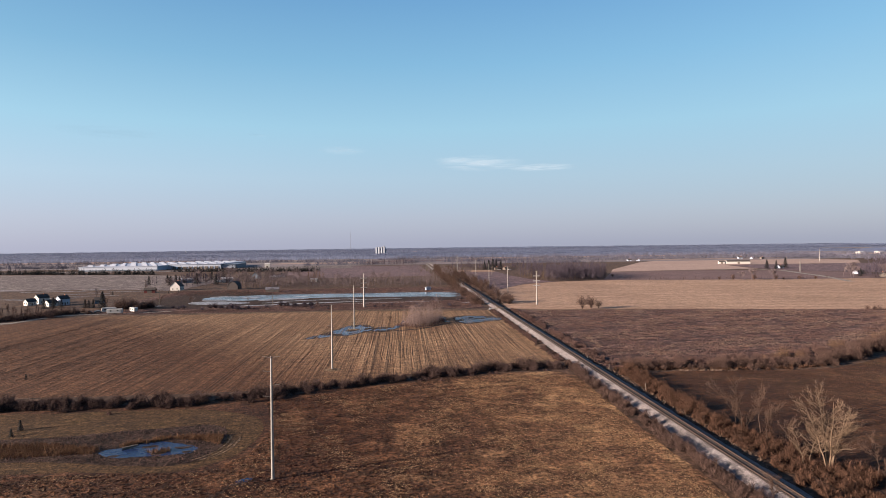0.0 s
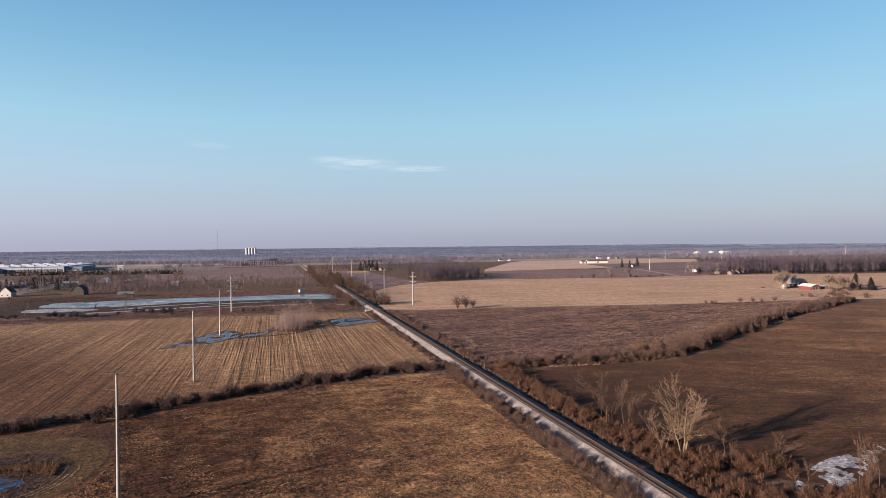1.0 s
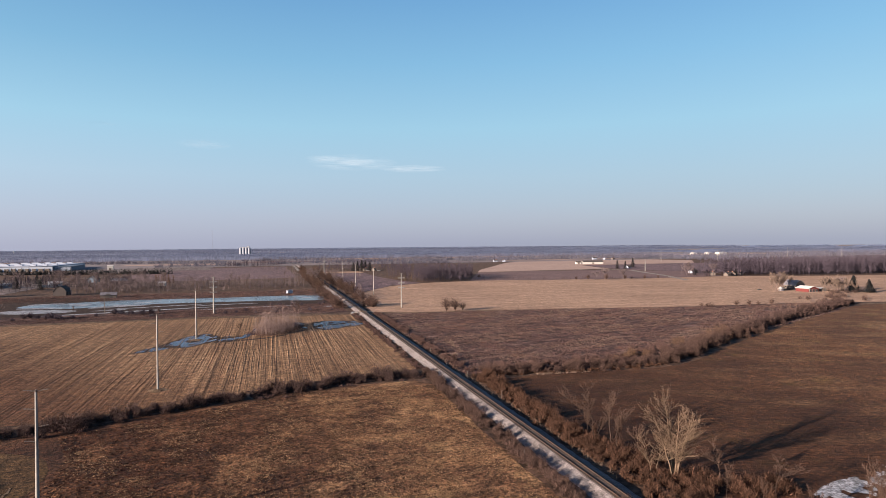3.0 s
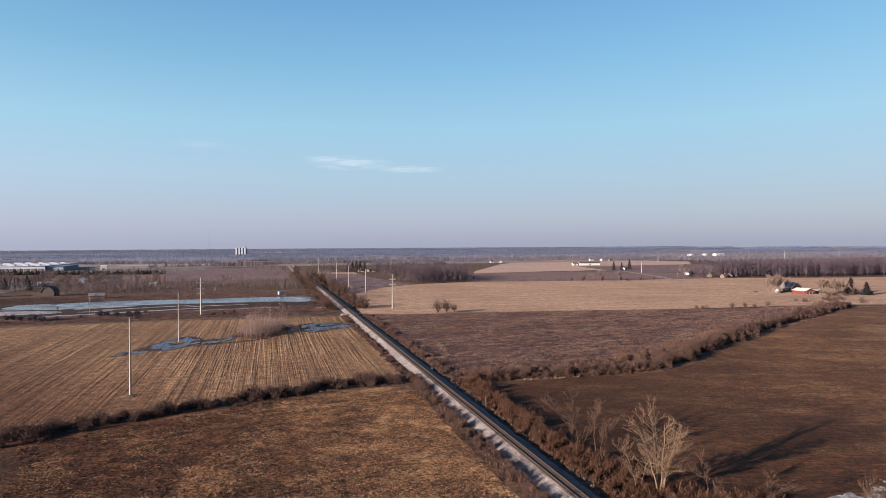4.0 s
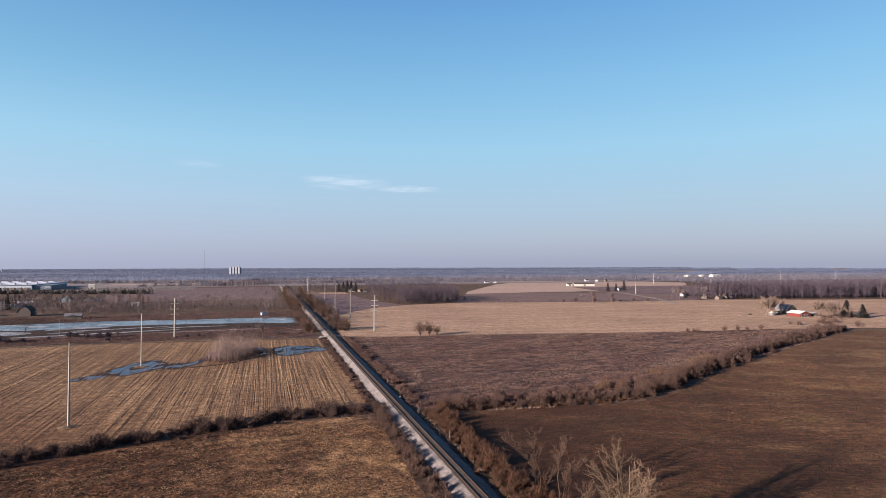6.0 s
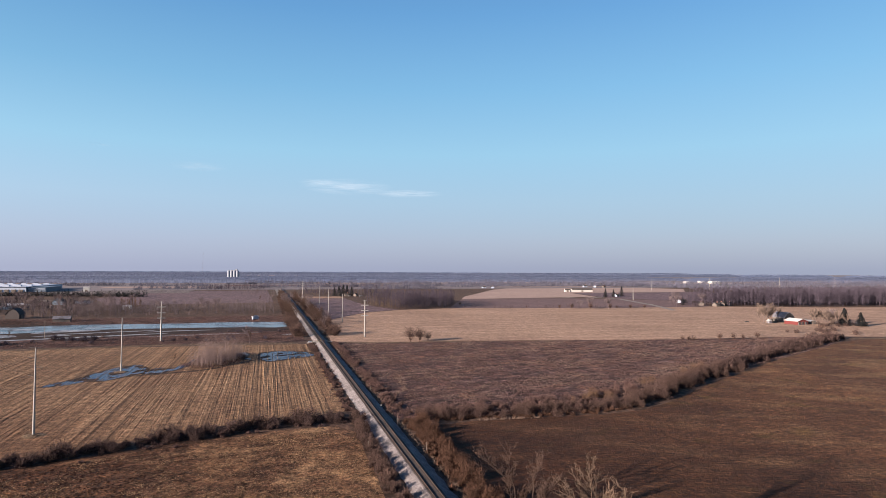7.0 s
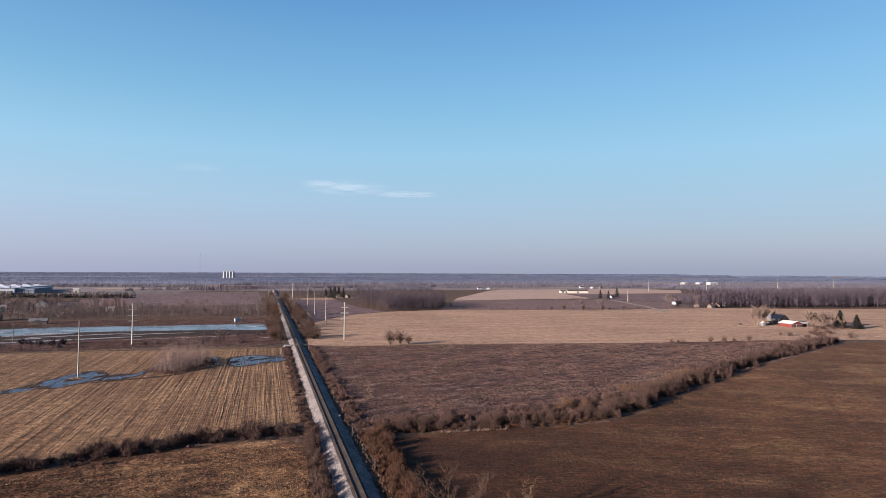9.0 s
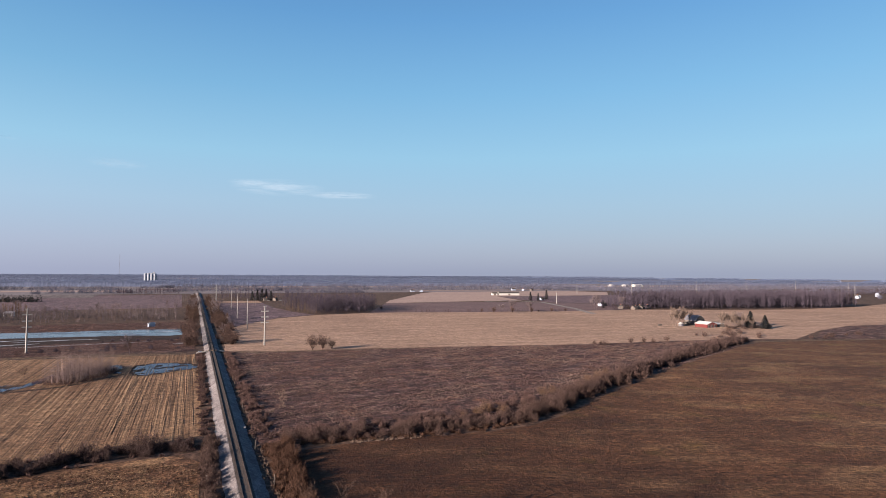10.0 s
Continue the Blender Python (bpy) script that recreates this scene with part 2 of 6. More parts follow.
M_SNOW = soil("old_snow", (0.242, 0.252, 0.280), (0.278, 0.284, 0.307), (0.179, 0.179, 0.191), row=2.5, patch=7, fine=1.5, streak=0.3, long=10, rough=0.7)
M_ICE = soil("grey_ice", (0.26, 0.27, 0.30), (0.40, 0.41, 0.43), (0.12, 0.11, 0.11), row=3.0, patch=9, fine=0.8, streak=0.6, long=30, rough=0.5)
M_WATER = water_mat("standing_water", 0.0, (0.012, 0.022, 0.060), 0.9, 0.3)
M_FLOOD = water_mat("thawing_flood", 1.0, (0.040, 0.040, 0.052), 0.12, 0.26)

M_STRAW = plant("straw", (0.115, 0.068, 0.038), (0.345, 0.230, 0.135))
M_WEED = plant("dry_weeds", (0.034, 0.021, 0.020), (0.096, 0.060, 0.054), 16)
M_RUST = plant("rusty_brush", (0.021, 0.012, 0.009), (0.078, 0.042, 0.029), 6)
M_BRUSH = plant("grey_brush", (0.012, 0.008, 0.009), (0.084, 0.055, 0.050), 5)
M_TANBRUSH = plant("tan_brush", (0.020, 0.013, 0.013), (0.086, 0.055, 0.046), 5)
M_REED = plant("reeds", (0.058, 0.030, 0.018), (0.128, 0.074, 0.045), 5)
M_PALE = plant("pale_grass", (0.100, 0.070, 0.055), (0.170, 0.124, 0.100), 6)
M_BARK_PALE = plant("cottonwood_bark", (0.066, 0.047, 0.034), (0.108, 0.079, 0.058), 12)
M_TWIG_PALE = plant("cottonwood_twigs", (0.058, 0.040, 0.029), (0.118, 0.083, 0.060), 12)
M_BARK = plant("bark", (0.032, 0.022, 0.017), (0.060, 0.042, 0.035), 12)
M_TWIG = plant("twigs", (0.037, 0.023, 0.019), (0.076, 0.050, 0.039), 12)
M_WOODS = plant("bare_woods", (0.026, 0.021, 0.030), (0.066, 0.055, 0.074), 30)
M_FARMTREE = plant("farmyard_twigs", (0.077, 0.058, 0.050), (0.149, 0.114, 0.097), 12)
M_STRIP = plant("bare_saplings", (0.056, 0.044, 0.049), (0.160, 0.128, 0.132), 25)
M_THICKET = plant("pale_willow", (0.107, 0.078, 0.075), (0.197, 0.148, 0.140), 12)
# far woods: haze is painted in as bluer, paler base colours with distance
M_BELT_HAZED = plant("hazed_belts", (0.050, 0.051, 0.074), (0.082, 0.082, 0.112), 60)
M_FARWOODS_HAZED = plant("hazed_distant_woods", (0.070, 0.086, 0.140), (0.102, 0.122, 0.186), 7)
M_SKYLINE_HAZED = plant("hazed_skyline_woods", (0.092, 0.118, 0.188), (0.108, 0.134, 0.208), 25)
M_NEEDLE = plant("needles", (0.011, 0.013, 0.015), (0.025, 0.027, 0.029), 8)
M_WILLOW = plant("willow_twigs", (0.062, 0.036, 0.021), (0.120, 0.074, 0.045), 6)
M_STEEL = paint("galvanised_steel", (0.179, 0.175, 0.171), 0.6, 0.3)
M_POLEWOOD = paint("weathered_pole", (0.080, 0.068, 0.060), 0.85)
M_DARKMETAL = paint("dark_metal", (0.10, 0.09, 0.085), 0.5, 0.6)
M_RAIL = paint("worn_rail", (0.060, 0.040, 0.030), 0.55, 0.3)
M_TIE = paint("creosote_tie", (0.040, 0.031, 0.028), 0.9)
M_WHITE = paint("white_siding", (0.294, 0.290, 0.284), 0.6, vary=0.1)
M_WHITEROOF = paint("white_membrane", (0.386, 0.379, 0.373), 0.5, vary=0.08)
M_ROOF = paint("dark_shingles", (0.035, 0.030, 0.030), 0.9)
M_RED = paint("barn_red", (0.082, 0.013, 0.013), 0.75, vary=0.2)
M_GREYWOOD = paint("grey_boards", (0.089, 0.075, 0.068), 0.9, vary=0.35)
M_BROWNBARN = paint("brown_boards", (0.022, 0.018, 0.020), 0.9, vary=0.3)
M_TIN = paint("tin_roof", (0.255, 0.255, 0.264), 0.45, 0.3)
M_RUSTROOF = paint("patched_roof", (0.129, 0.124, 0.141), 0.6, 0.2, vary=0.5, scale=0.35)
M_GLASS = paint("window_glass", (0.03, 0.035, 0.04), 0.08, spec=0.8)
M_BLUEWALL = paint("blue_cladding", (0.070, 0.099, 0.143), 0.6)
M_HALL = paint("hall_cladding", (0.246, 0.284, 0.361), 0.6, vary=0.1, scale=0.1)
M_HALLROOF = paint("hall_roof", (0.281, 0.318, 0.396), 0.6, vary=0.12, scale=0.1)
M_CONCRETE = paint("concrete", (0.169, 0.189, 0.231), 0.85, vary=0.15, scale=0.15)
M_TYRE = paint("rubber", (0.02, 0.02, 0.02), 0.85)
M_CARDARK = paint("dark_car_paint", (0.035, 0.035, 0.04), 0.25, spec=0.6)
M_BRICKC = paint("chimney_brick", (0.28, 0.13, 0.09), 0.9)


# ---- building blocks ----
def tag_thing(name, label, category, group="", kind="", at=(0, 0, 0), turn=0.0):
    ob = new(name)
    ob.matrix_basis = pose(*at, 0, 0, turn)
    return tagged(ob, label, category, group, kind)


def mesh_tris(name, v):
    """A mesh of loose triangles from an array (n, 3, 3)."""
    v = np.asarray(v, dtype=np.float32).reshape(-1, 3)
    n = len(v) // 3
    me = bpy.data.meshes.new(name)
    me.vertices.add(n * 3)
    me.loops.add(n * 3)
    me.polygons.add(n)
    me.vertices.foreach_set("co", v.ravel())
    me.loops.foreach_set("vertex_index", np.arange(n * 3, dtype=np.int32))
    me.polygons.foreach_set("loop_start", np.arange(0, n * 3, 3, dtype=np.int32))
    me.update(calc_edges=True)
    return me


def data_part(name, me, material, parent=None, label=""):
    if not me.materials:
        me.materials.append(material)
    ob = new(name, me)
    ob.parent = parent
    return tagged(ob, label)


def part(name, bm, material, parent=None, label=""):
    me = bpy.data.meshes.new(name)
    bm.normal_update()
    bm.to_mesh(me)
    bm.free()
    return data_part(name, me, material, parent, label)


def box(bm, x0, x1, y0, y1, z0, z1, turn=0.0, about=(0, 0)):
    c, s = math.cos(turn), math.sin(turn)
    vs = []
    for z in (z0, z1):
        for x, y in ((x0, y0), (x1, y0), (x1, y1), (x0, y1)):
            dx, dy = x - about[0], y - about[1]
            vs.append(bm.verts.new((about[0] + dx * c - dy * s, about[1] + dx * s + dy * c, z)))
    for f in ((3, 2, 1, 0), (4, 5, 6, 7), (0, 1, 5, 4), (1, 2, 6, 5), (2, 3, 7, 6), (3, 0, 4, 7)):
        bm.faces.new([vs[i] for i in f])
    return bm


def boxed(*a, **k):
    return box(bmesh.new(), *a, **k)


def bevelled(bm, w):
    bmesh.ops.bevel(bm, geom=bm.edges[:], offset=w, segments=1, affect="EDGES")
    return bm


def tube(bm, rings, sides=8, cap=True):
    """A tube through rings of (centre, radius)."""
    loops = []
    for (x, y, z), r in rings:
        loops.append([bm.verts.new((x + r * math.cos(2 * math.pi * i / sides), y + r * math.sin(2 * math.pi * i / sides), z)) for i in range(sides)])
    for a, b in zip(loops, loops[1:]):
        for i in range(sides):
            bm.faces.new((a[i], a[(i + 1) % sides], b[(i + 1) % sides], b[i]))
    if cap:
        bm.faces.new(loops[0][::-1])
        bm.faces.new(loops[-1])
    return bm


def prism(bm, outline, x0, x1):
    """An outline in y, z pushed along x."""
    a = [bm.verts.new((x0, y, z)) for y, z in outline]
    b = [bm.verts.new((x1, y, z)) for y, z in outline]
    n = len(outline)
    bm.faces.new(a[::-1])
    bm.faces.new(b)
    for i in range(n):
        bm.faces.new((a[i], a[(i + 1) % n], b[(i + 1) % n], b[i]))
    return bm


def rounded(pts, times=2):
    for _ in range(times):
        out = []
        for a, b in zip(pts, pts[1:] + pts[:1]):
            out += [(a[0] * 0.75 + b[0] * 0.25, a[1] * 0.75 + b[1] * 0.25), (a[0] * 0.25 + b[0] * 0.75, a[1] * 0.25 + b[1] * 0.75)]
        pts = out
    return pts


def ragged(pts, step, amount, seed):
    r = random.Random(seed)
    out = []
    for a, b in zip(pts, pts[1:] + pts[:1]):
        n = max(1, int(math.dist(a, b) / step))
        for i in range(n):
            k = i / n
            out.append((a[0] + (b[0] - a[0]) * k + r.uniform(-amount, amount), a[1] + (b[1] - a[1]) * k + r.uniform(-amount, amount)))
    return out


def patch(name, pts, z, material, label, category, smooth=0, step=4.0, amount=0.35):
    """A flat piece of land with a ragged edge."""
    if smooth:
        pts = rounded(pts, smooth)
    pts = ragged(pts, step, amount, len(name) + int(abs(pts[0][0])))
    bm = bmesh.new()
    f = bm.faces.new([bm.verts.new((x, y, z)) for x, y in pts])
    bm.normal_update()
    if f.normal.z < 0:
        f.normal_flip()
    bmesh.ops.triangulate(bm, faces=[f])
    return tagged(part(name, bm, material), label, category, kind="structure")


def inside(x, y, poly):
    hit = np.zeros(len(x), bool)
    px, py = zip(*poly)
    n = len(poly)
    for i in range(n):
        x0, y0, x1, y1 = px[i], py[i], px[i - 1], py[i - 1]
        if y0 == y1:
            continue
        cross = ((y0 > y) != (y1 > y)) & (x < (x1 - x0) * (y - y0) / (y1 - y0) + x0)
        hit ^= cross
    return hit


def scatter(poly, n, gen=rng):
    px, py = zip(*poly)
    out = []
    got = 0
    while got < n:
        x = gen.uniform(min(px), max(px), n)
        y = gen.uniform(min(py), max(py), n)
        k = inside(x, y, poly)
        out.append(np.stack([x[k], y[k]], 1))
        got += int(k.sum())
    return np.concatenate(out)[:n]


def patchy(xy, size, seed):
    """A smooth field between 0 and 1 over the plan."""
    r = np.random.default_rng(seed)
    v = np.zeros(len(xy))
    for k in range(7):
        a = r.uniform(0, 2 * math.pi)
        w = 2 * math.pi / (size * r.uniform(0.5, 1.8))
        v += np.sin((xy[:, 0] * math.cos(a) + xy[:, 1] * math.sin(a)) * w + r.uniform(0, 6.3))
    return 0.5 + v / 7


def blades(at, high, spread, k, width, gen=rng, low=0.5, foot=0.25):
    """k slim stalks rising from each place; at (n, 3), high and spread (n,)."""
    n = len(at)
    base = np.repeat(at, k, 0)
    h = np.repeat(high, k) * gen.uniform(low, 1.0, n * k)
    s = np.repeat(spread, k)
    a = gen.uniform(0, 2 * math.pi, n * k)
    d = np.sqrt(gen.uniform(0.02, 1, n * k)) * s
    tip = base + np.stack([np.cos(a) * d, np.sin(a) * d, h], 1)
    base = base + np.stack([np.cos(a) * d * foot, np.sin(a) * d * foot, np.zeros(n * k)], 1)
    b = gen.uniform(0, 2 * math.pi, n * k)
    w = np.broadcast_to(width, (n * k,)) if np.ndim(width) == 0 else np.repeat(width, k)
    side = np.stack([np.cos(b) * w * 0.5, np.sin(b) * w * 0.5, np.zeros(n * k)], 1)
    return np.stack([base - side, base + side, tip], 1)


def twigs(at, high, spread, stems, shoots, width, gen=rng, first=0.12, foot=0.25):
    """Shrubs: stems fan out from each place, and shoots leave the stems."""
    main = blades(at, high, spread, stems, width, gen, 0.4, foot)
    root = (main[:, 0] + main[:, 1]) * 0.5
    tip = main[:, 2]
    n = len(main)
    t = gen.uniform(first, 0.95, (n, shoots, 1))
    start = (root[:, None] + (tip - root)[:, None] * t).reshape(-1, 3)
    size = np.repeat(np.linalg.norm(tip - root, axis=1), shoots)
    a = gen.uniform(0, 2 * math.pi, n * shoots)
    length = size * gen.uniform(0.14, 0.46, n * shoots)
    up = gen.uniform(-0.3, 0.7, n * shoots)
    end = start + np.stack([np.cos(a) * length * 0.75, np.sin(a) * length * 0.75, up * length], 1)
    b = gen.uniform(0, 2 * math.pi, n * shoots)
    side = np.stack([np.cos(b), np.sin(b), gen.uniform(-0.5, 0.5, n * shoots)], 1) * (width * 0.5)
    return np.concatenate([main, np.stack([start - side, start + side, end], 1)])


def clumps(at, high, radius, k, length, width, gen=rng, core=2.0, rise=0.35):
    """Rounded bushes: k short twigs fill a dome over each place."""
    n = len(at)
    u = gen.normal(size=(n * k, 3))
    u[:, 2] = np.abs(u[:, 2]) * 1.1
    u /= np.linalg.norm(u, axis=1)[:, None]
    s = gen.uniform(0, 1, (n * k, 1)) ** (1 / core)
    size = np.stack([np.repeat(radius, k), np.repeat(radius, k), np.repeat(high, k)], 1)
    lump = 0.86 + 0.28 * np.sin(u[:, :1] * 5 + np.repeat(at[:, :1], k, 0) * 3) * np.sin(u[:, 1:2] * 5 + np.repeat(at[:, 1:2], k, 0) * 3)
    p = np.repeat(at, k, 0) + u * s * size * lump
    d = u * 0.8 + gen.normal(size=(n * k, 3)) * 0.55 + np.array([0, 0, rise])
    d /= np.linalg.norm(d, axis=1)[:, None]
    e = p + d * (np.repeat(length, k) * gen.uniform(0.5, 1.3, n * k))[:, None]
    w = np.cross(d, gen.normal(size=(n * k, 3)))
    w /= np.linalg.norm(w, axis=1)[:, None] + 1e-6
    w *= width * 0.5
    return np.stack([p - w, p + w, e], 1)


def limbs_mesh(name, segs, sides=5):
    """Tapered prisms for a list of (p0, p1, r0, r1)."""
    out = []
    for p0, p1, r0, r1 in segs:
        d = (p1 - p0).normalized()
        u = d.orthogonal().normalized()
        v = d.cross(u)
        ring = [(math.cos(2 * math.pi * i / sides), math.sin(2 * math.pi * i / sides)) for i in range(sides)]
        a = [p0 + (u * c + v * s) * r0 for c, s in ring]
        b = [p1 + (u * c + v * s) * r1 for c, s in ring]
        for i in range(sides):
            j = (i + 1) % sides
            out += [(a[i], a[j], b[j]), (a[i], b[j], b[i])]
    return mesh_tris(name, np.array([[tuple(q) for q in t] for t in out]))


def grow(seed, height, stems=1, girth=0.0095, lean=0.25, fork=0.42, levels=5, bushy=9, crown=0.4, spread=1.0):
    """The limbs and twigs of a bare broadleaf tree."""
    r = random.Random(seed)
    segs, fine = [], []

    def go(p, d, length, rad, lev):
        steps = 3 if lev < 3 else 2
        q = p
        for i in range(steps):
            d = (d + Vector((r.uniform(-1, 1), r.uniform(-1, 1), r.uniform(-0.4, 0.7))) * 0.11).normalized()
            e = q + d * (length / steps)
            r1 = rad * (1 - 0.45 * (i + 1) / steps)
            (segs if lev < 4 else fine).append((q, e, rad * (1 - 0.45 * i / steps), r1))
            if lev >= 1 and i < steps - 1 and lev < levels:
                side_shoot(e, d, length * r.uniform(0.35, 0.6), r1 * 0.5, lev + 1)
            q = e
        if lev < levels:
            for _ in range(2 if r.random() < 0.7 else 3):
                side_shoot(q, d, length * r.uniform(0.6, 0.85), rad * 0.55 * r.uniform(0.75, 1.0), lev + 1)
        else:
            for _ in range(bushy):
                a = r.uniform(0.0, 1.0)
                s = p + (q - p) * a
                w = (d + Vector((r.uniform(-1, 1), r.uniform(-1, 1), r.uniform(-0.5, 0.9))) * 0.9).normalized()
                fine.append((s, s + w * length * r.uniform(0.5, 1.1), rad * 0.5, 0.0))

    def side_shoot(p, d, length, rad, lev):
        k = fork * spread
        w = (d + Vector((r.uniform(-1, 1), r.uniform(-1, 1), r.uniform(-0.15, 0.55))) * k * 1.6).normalized()
        go(p, w, length, rad, lev)

    for i in range(stems):
        a = r.uniform(0, 6.3)
        off = Vector((math.cos(a), math.sin(a), 0)) * (0.35 * (stems > 1))
        d0 = Vector((math.cos(a) * lean * (stems > 1), math.sin(a) * lean * (stems > 1), 1)).normalized()
        go(off, d0, height * crown * r.uniform(0.85, 1.1), height * girth, 0)
    top = max(max(a[1].z for a in segs), max(a[1].z for a in fine))
    k = height / top
    segs = [(a * k, b * k, c * k, d * k) for a, b, c, d in segs]
    fine = [(a * k, b * k, c * k, d * k) for a, b, c, d in fine]
    return segs, fine


def fine_mesh(name, fine, least=0.018):
    p0 = np.array([tuple(s[0]) for s in fine])
    p1 = np.array([tuple(s[1]) for s in fine])
    w = np.maximum(np.array([s[2] for s in fine]), least)[:, None]
    g = np.random.default_rng(len(fine))
    side = g.normal(size=p0.shape)
    side /= np.linalg.norm(side, axis=1)[:, None]
    return mesh_tris(name, np.stack([p0 - side * w, p0 + side * w, p1], 1))


def stuff(name, tris, material, label, category):
    ob = data_part(name, mesh_tris(name, tris), material)
    return tagged(ob, label, category, kind="stuff")


def on_ground(xy, z=0.0):
    return np.concatenate([xy, np.full((len(xy), 1), z)], 1)


def along(line, step, width, gen=rng):
    """Places scattered along a polyline of (x, y)."""
    out = []
    for a, b in zip(line, line[1:]):
        n = max(1, int(math.dist(a, b) / step))
        t = gen.uniform(0, 1, n)
        nx, ny = -(b[1] - a[1]) / math.dist(a, b), (b[0] - a[0]) / math.dist(a, b)
        o = gen.normal(0, 0.5, n) * width
        out.append(np.stack([a[0] + (b[0] - a[0]) * t + nx * o, a[1] + (b[1] - a[1]) * t + ny * o], 1))
    return np.concatenate(out)


# ---- land ----
bm = bmesh.new()
N_G = 24
grid = [[bm.verts.new((-4900 + 9800 * i / N_G, -600 + 5500 * j / N_G, 0)) for j in range(N_G + 1)] for i in range(N_G + 1)]
for i in range(N_G):
    for j in range(N_G):
        bm.faces.new((grid[i][j], grid[i + 1][j], grid[i + 1][j + 1], grid[i][j + 1]))
tagged(part("ground", bm, M_GROUND), "flat winter farmland of dry brown grass reaching the horizon", "ground", kind="structure")

F1 = [(-9, 40), (-8.7, 100), (-8.2, 131), (-7.5, 166), (-12, 173), (-28, 172.5), (-46, 170), (-63, 163), (-79, 158.5), (-97, 150), (-130, 147), (-230, 146), (-230, 40)]
F2 = [(-7.2, 188), (-6.6, 240), (-7.2, 300), (-8, 345), (-30, 347), (-99, 354), (-166, 352.5), (-232, 352), (-262, 349), (-268, 332), (-276, 315), (-290, 160),
      (-170, 158), (-125, 157), (-99, 159), (-63, 171), (-45, 180), (-26, 183)]
SCRUB = [(5, 175), (12, 176), (40, 171), (68, 168), (84, 175), (98, 184), (140, 207), (190, 231), (264, 264), (300, 287), (290, 303), (190, 314), (124, 328), (78, 336), (34, 340), (5, 347)]
DARK = [(9.5, 92), (9.5, 133), (11, 150), (12.5, 166), (24, 168), (63, 165), (76, 166), (92, 173), (122, 192), (153, 209), (195, 232), (240, 253), (292, 278), (312, 284),
        (400, 266), (640, 215), (640, -60), (60, -60), (40, 62), (22, 74), (12, 84)]
TAN = [(6, 351), (34, 341), (78, 337), (124, 328), (190, 315), (271, 306), (311, 301), (332, 294), (365, 284), (350, 289), (421, 322), (482, 341), (640, 335), (920, 330), (1000, 480),
       (914, 561), (794, 524), (660, 510), (560, 528), (457, 566), (374, 581), (245, 600), (152, 601), (100, 590), (60, 560), (34, 520), (12, 470)]
patch("stubble_field", F1, 0.03, M_F1, "brown corn stubble field with straw rows and bare patches", "field")
patch("stubble_field", F2, 0.03, M_F2, "tan harvested field with drilled rows and wheel tracks", "field")
patch("fallow_field", SCRUB, 0.03, M_SCRUB, "weedy fallow field of brown dead growth", "field")
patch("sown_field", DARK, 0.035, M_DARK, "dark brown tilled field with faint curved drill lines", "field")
patch("wheat_field", TAN, 0.03, M_TAN, "pale tan wheat stubble field, evenly cut", "field")
patch("meadow", [(-230, 97), (-150, 101), (-134, 101), (-118, 100.5), (-103, 98), (-97, 101), (-92.5, 108), (-91.4, 118), (-92, 125), (-95, 132), (-101, 136), (-110, 141), (-130, 141), (-230, 141)],
      0.06, M_MEADOW, "mown green-brown grass round a small pond", "meadow", smooth=1)
BASIN = [(-180, 106), (-138, 107), (-127, 106.4), (-115, 103.2), (-104, 101.6), (-99.6, 104), (-97.6, 110.5), (-98.6, 119.5), (-101, 125), (-105, 127.5), (-113, 126), (-125, 124), (-135, 121.5), (-180, 119)]
patch("pond_bank", BASIN, 0.09, M_MUD, "dark muddy bank sloping to a pond", "bank", smooth=2)
POND = [(-121.2, 109.8), (-120.8, 112.3), (-117, 113), (-114.8, 115.4), (-112.5, 116.6), (-109, 115.6), (-105, 113.6), (-101.8, 111.3), (-103, 108.4), (-106.6, 107.8), (-110.7, 107.6), (-113.7, 107.2), (-117.3, 107)]
for k, (a0, a1, rad) in enumerate(((-70, 30, 0.0), (-60, 12, 1.1), (-48, 20, 2.0))):
    arc = [(-104 + (6.6 + rad) * math.cos(radians(a)), 114.5 + (10.6 + rad) * math.sin(radians(a))) for a in range(a0, a1, 8)]
    arc += [(-104 + (7.0 + rad) * math.cos(radians(a)), 114.5 + (11.0 + rad) * math.sin(radians(a))) for a in range(a1 - 8, a0 - 1, -8)]
    patch("wheel_track", arc, 0.10 + 0.006 * k, M_LANE, "pale worn wheel track curving round a pond", "track", step=1.5, amount=0.12)
for k, (x, y, w, d) in enumerate(((-112, 113.4, 2.2, 0.7), (-105.5, 112.2, 2.0, 0.6), (-109, 109.2, 1.6, 0.7), (-117.5, 108.4, 1.5, 0.4), (-103.6, 109.6, 1.2, 0.6))):
    patch("mud_bar", [(x - w, y - d), (x + w * 0.3, y - d * 1.3), (x + w, y + d * 0.3), (x - w * 0.2, y + d)], 0.135 + 0.004 * k, M_MUD, "bar of dark mud in a pond", "mud", smooth=1, step=0.8, amount=0.4)
patch("pond_water", POND, 0.12, M_WATER, "small still pond reflecting blue sky", "water", smooth=2, step=1.0, amount=0.25)

patch("wet_rut", [(-93.5, 86), (-91.8, 90), (-88.9, 93.6), (-87.6, 96), (-86.6, 95.2), (-88.2, 92.6), (-90.8, 88.8), (-92, 85.6)], 0.05, M_MUD, "dark wet rut at a field edge", "mud", smooth=1, step=0.8, amount=0.3)
patch("puddle", [(-90.2, 93.2), (-88.6, 95.2), (-86.8, 94.8), (-87.4, 93.2), (-89, 92.6)], 0.06, M_WATER, "small puddle in a wet rut", "water", smooth=1, step=0.6, amount=0.25)


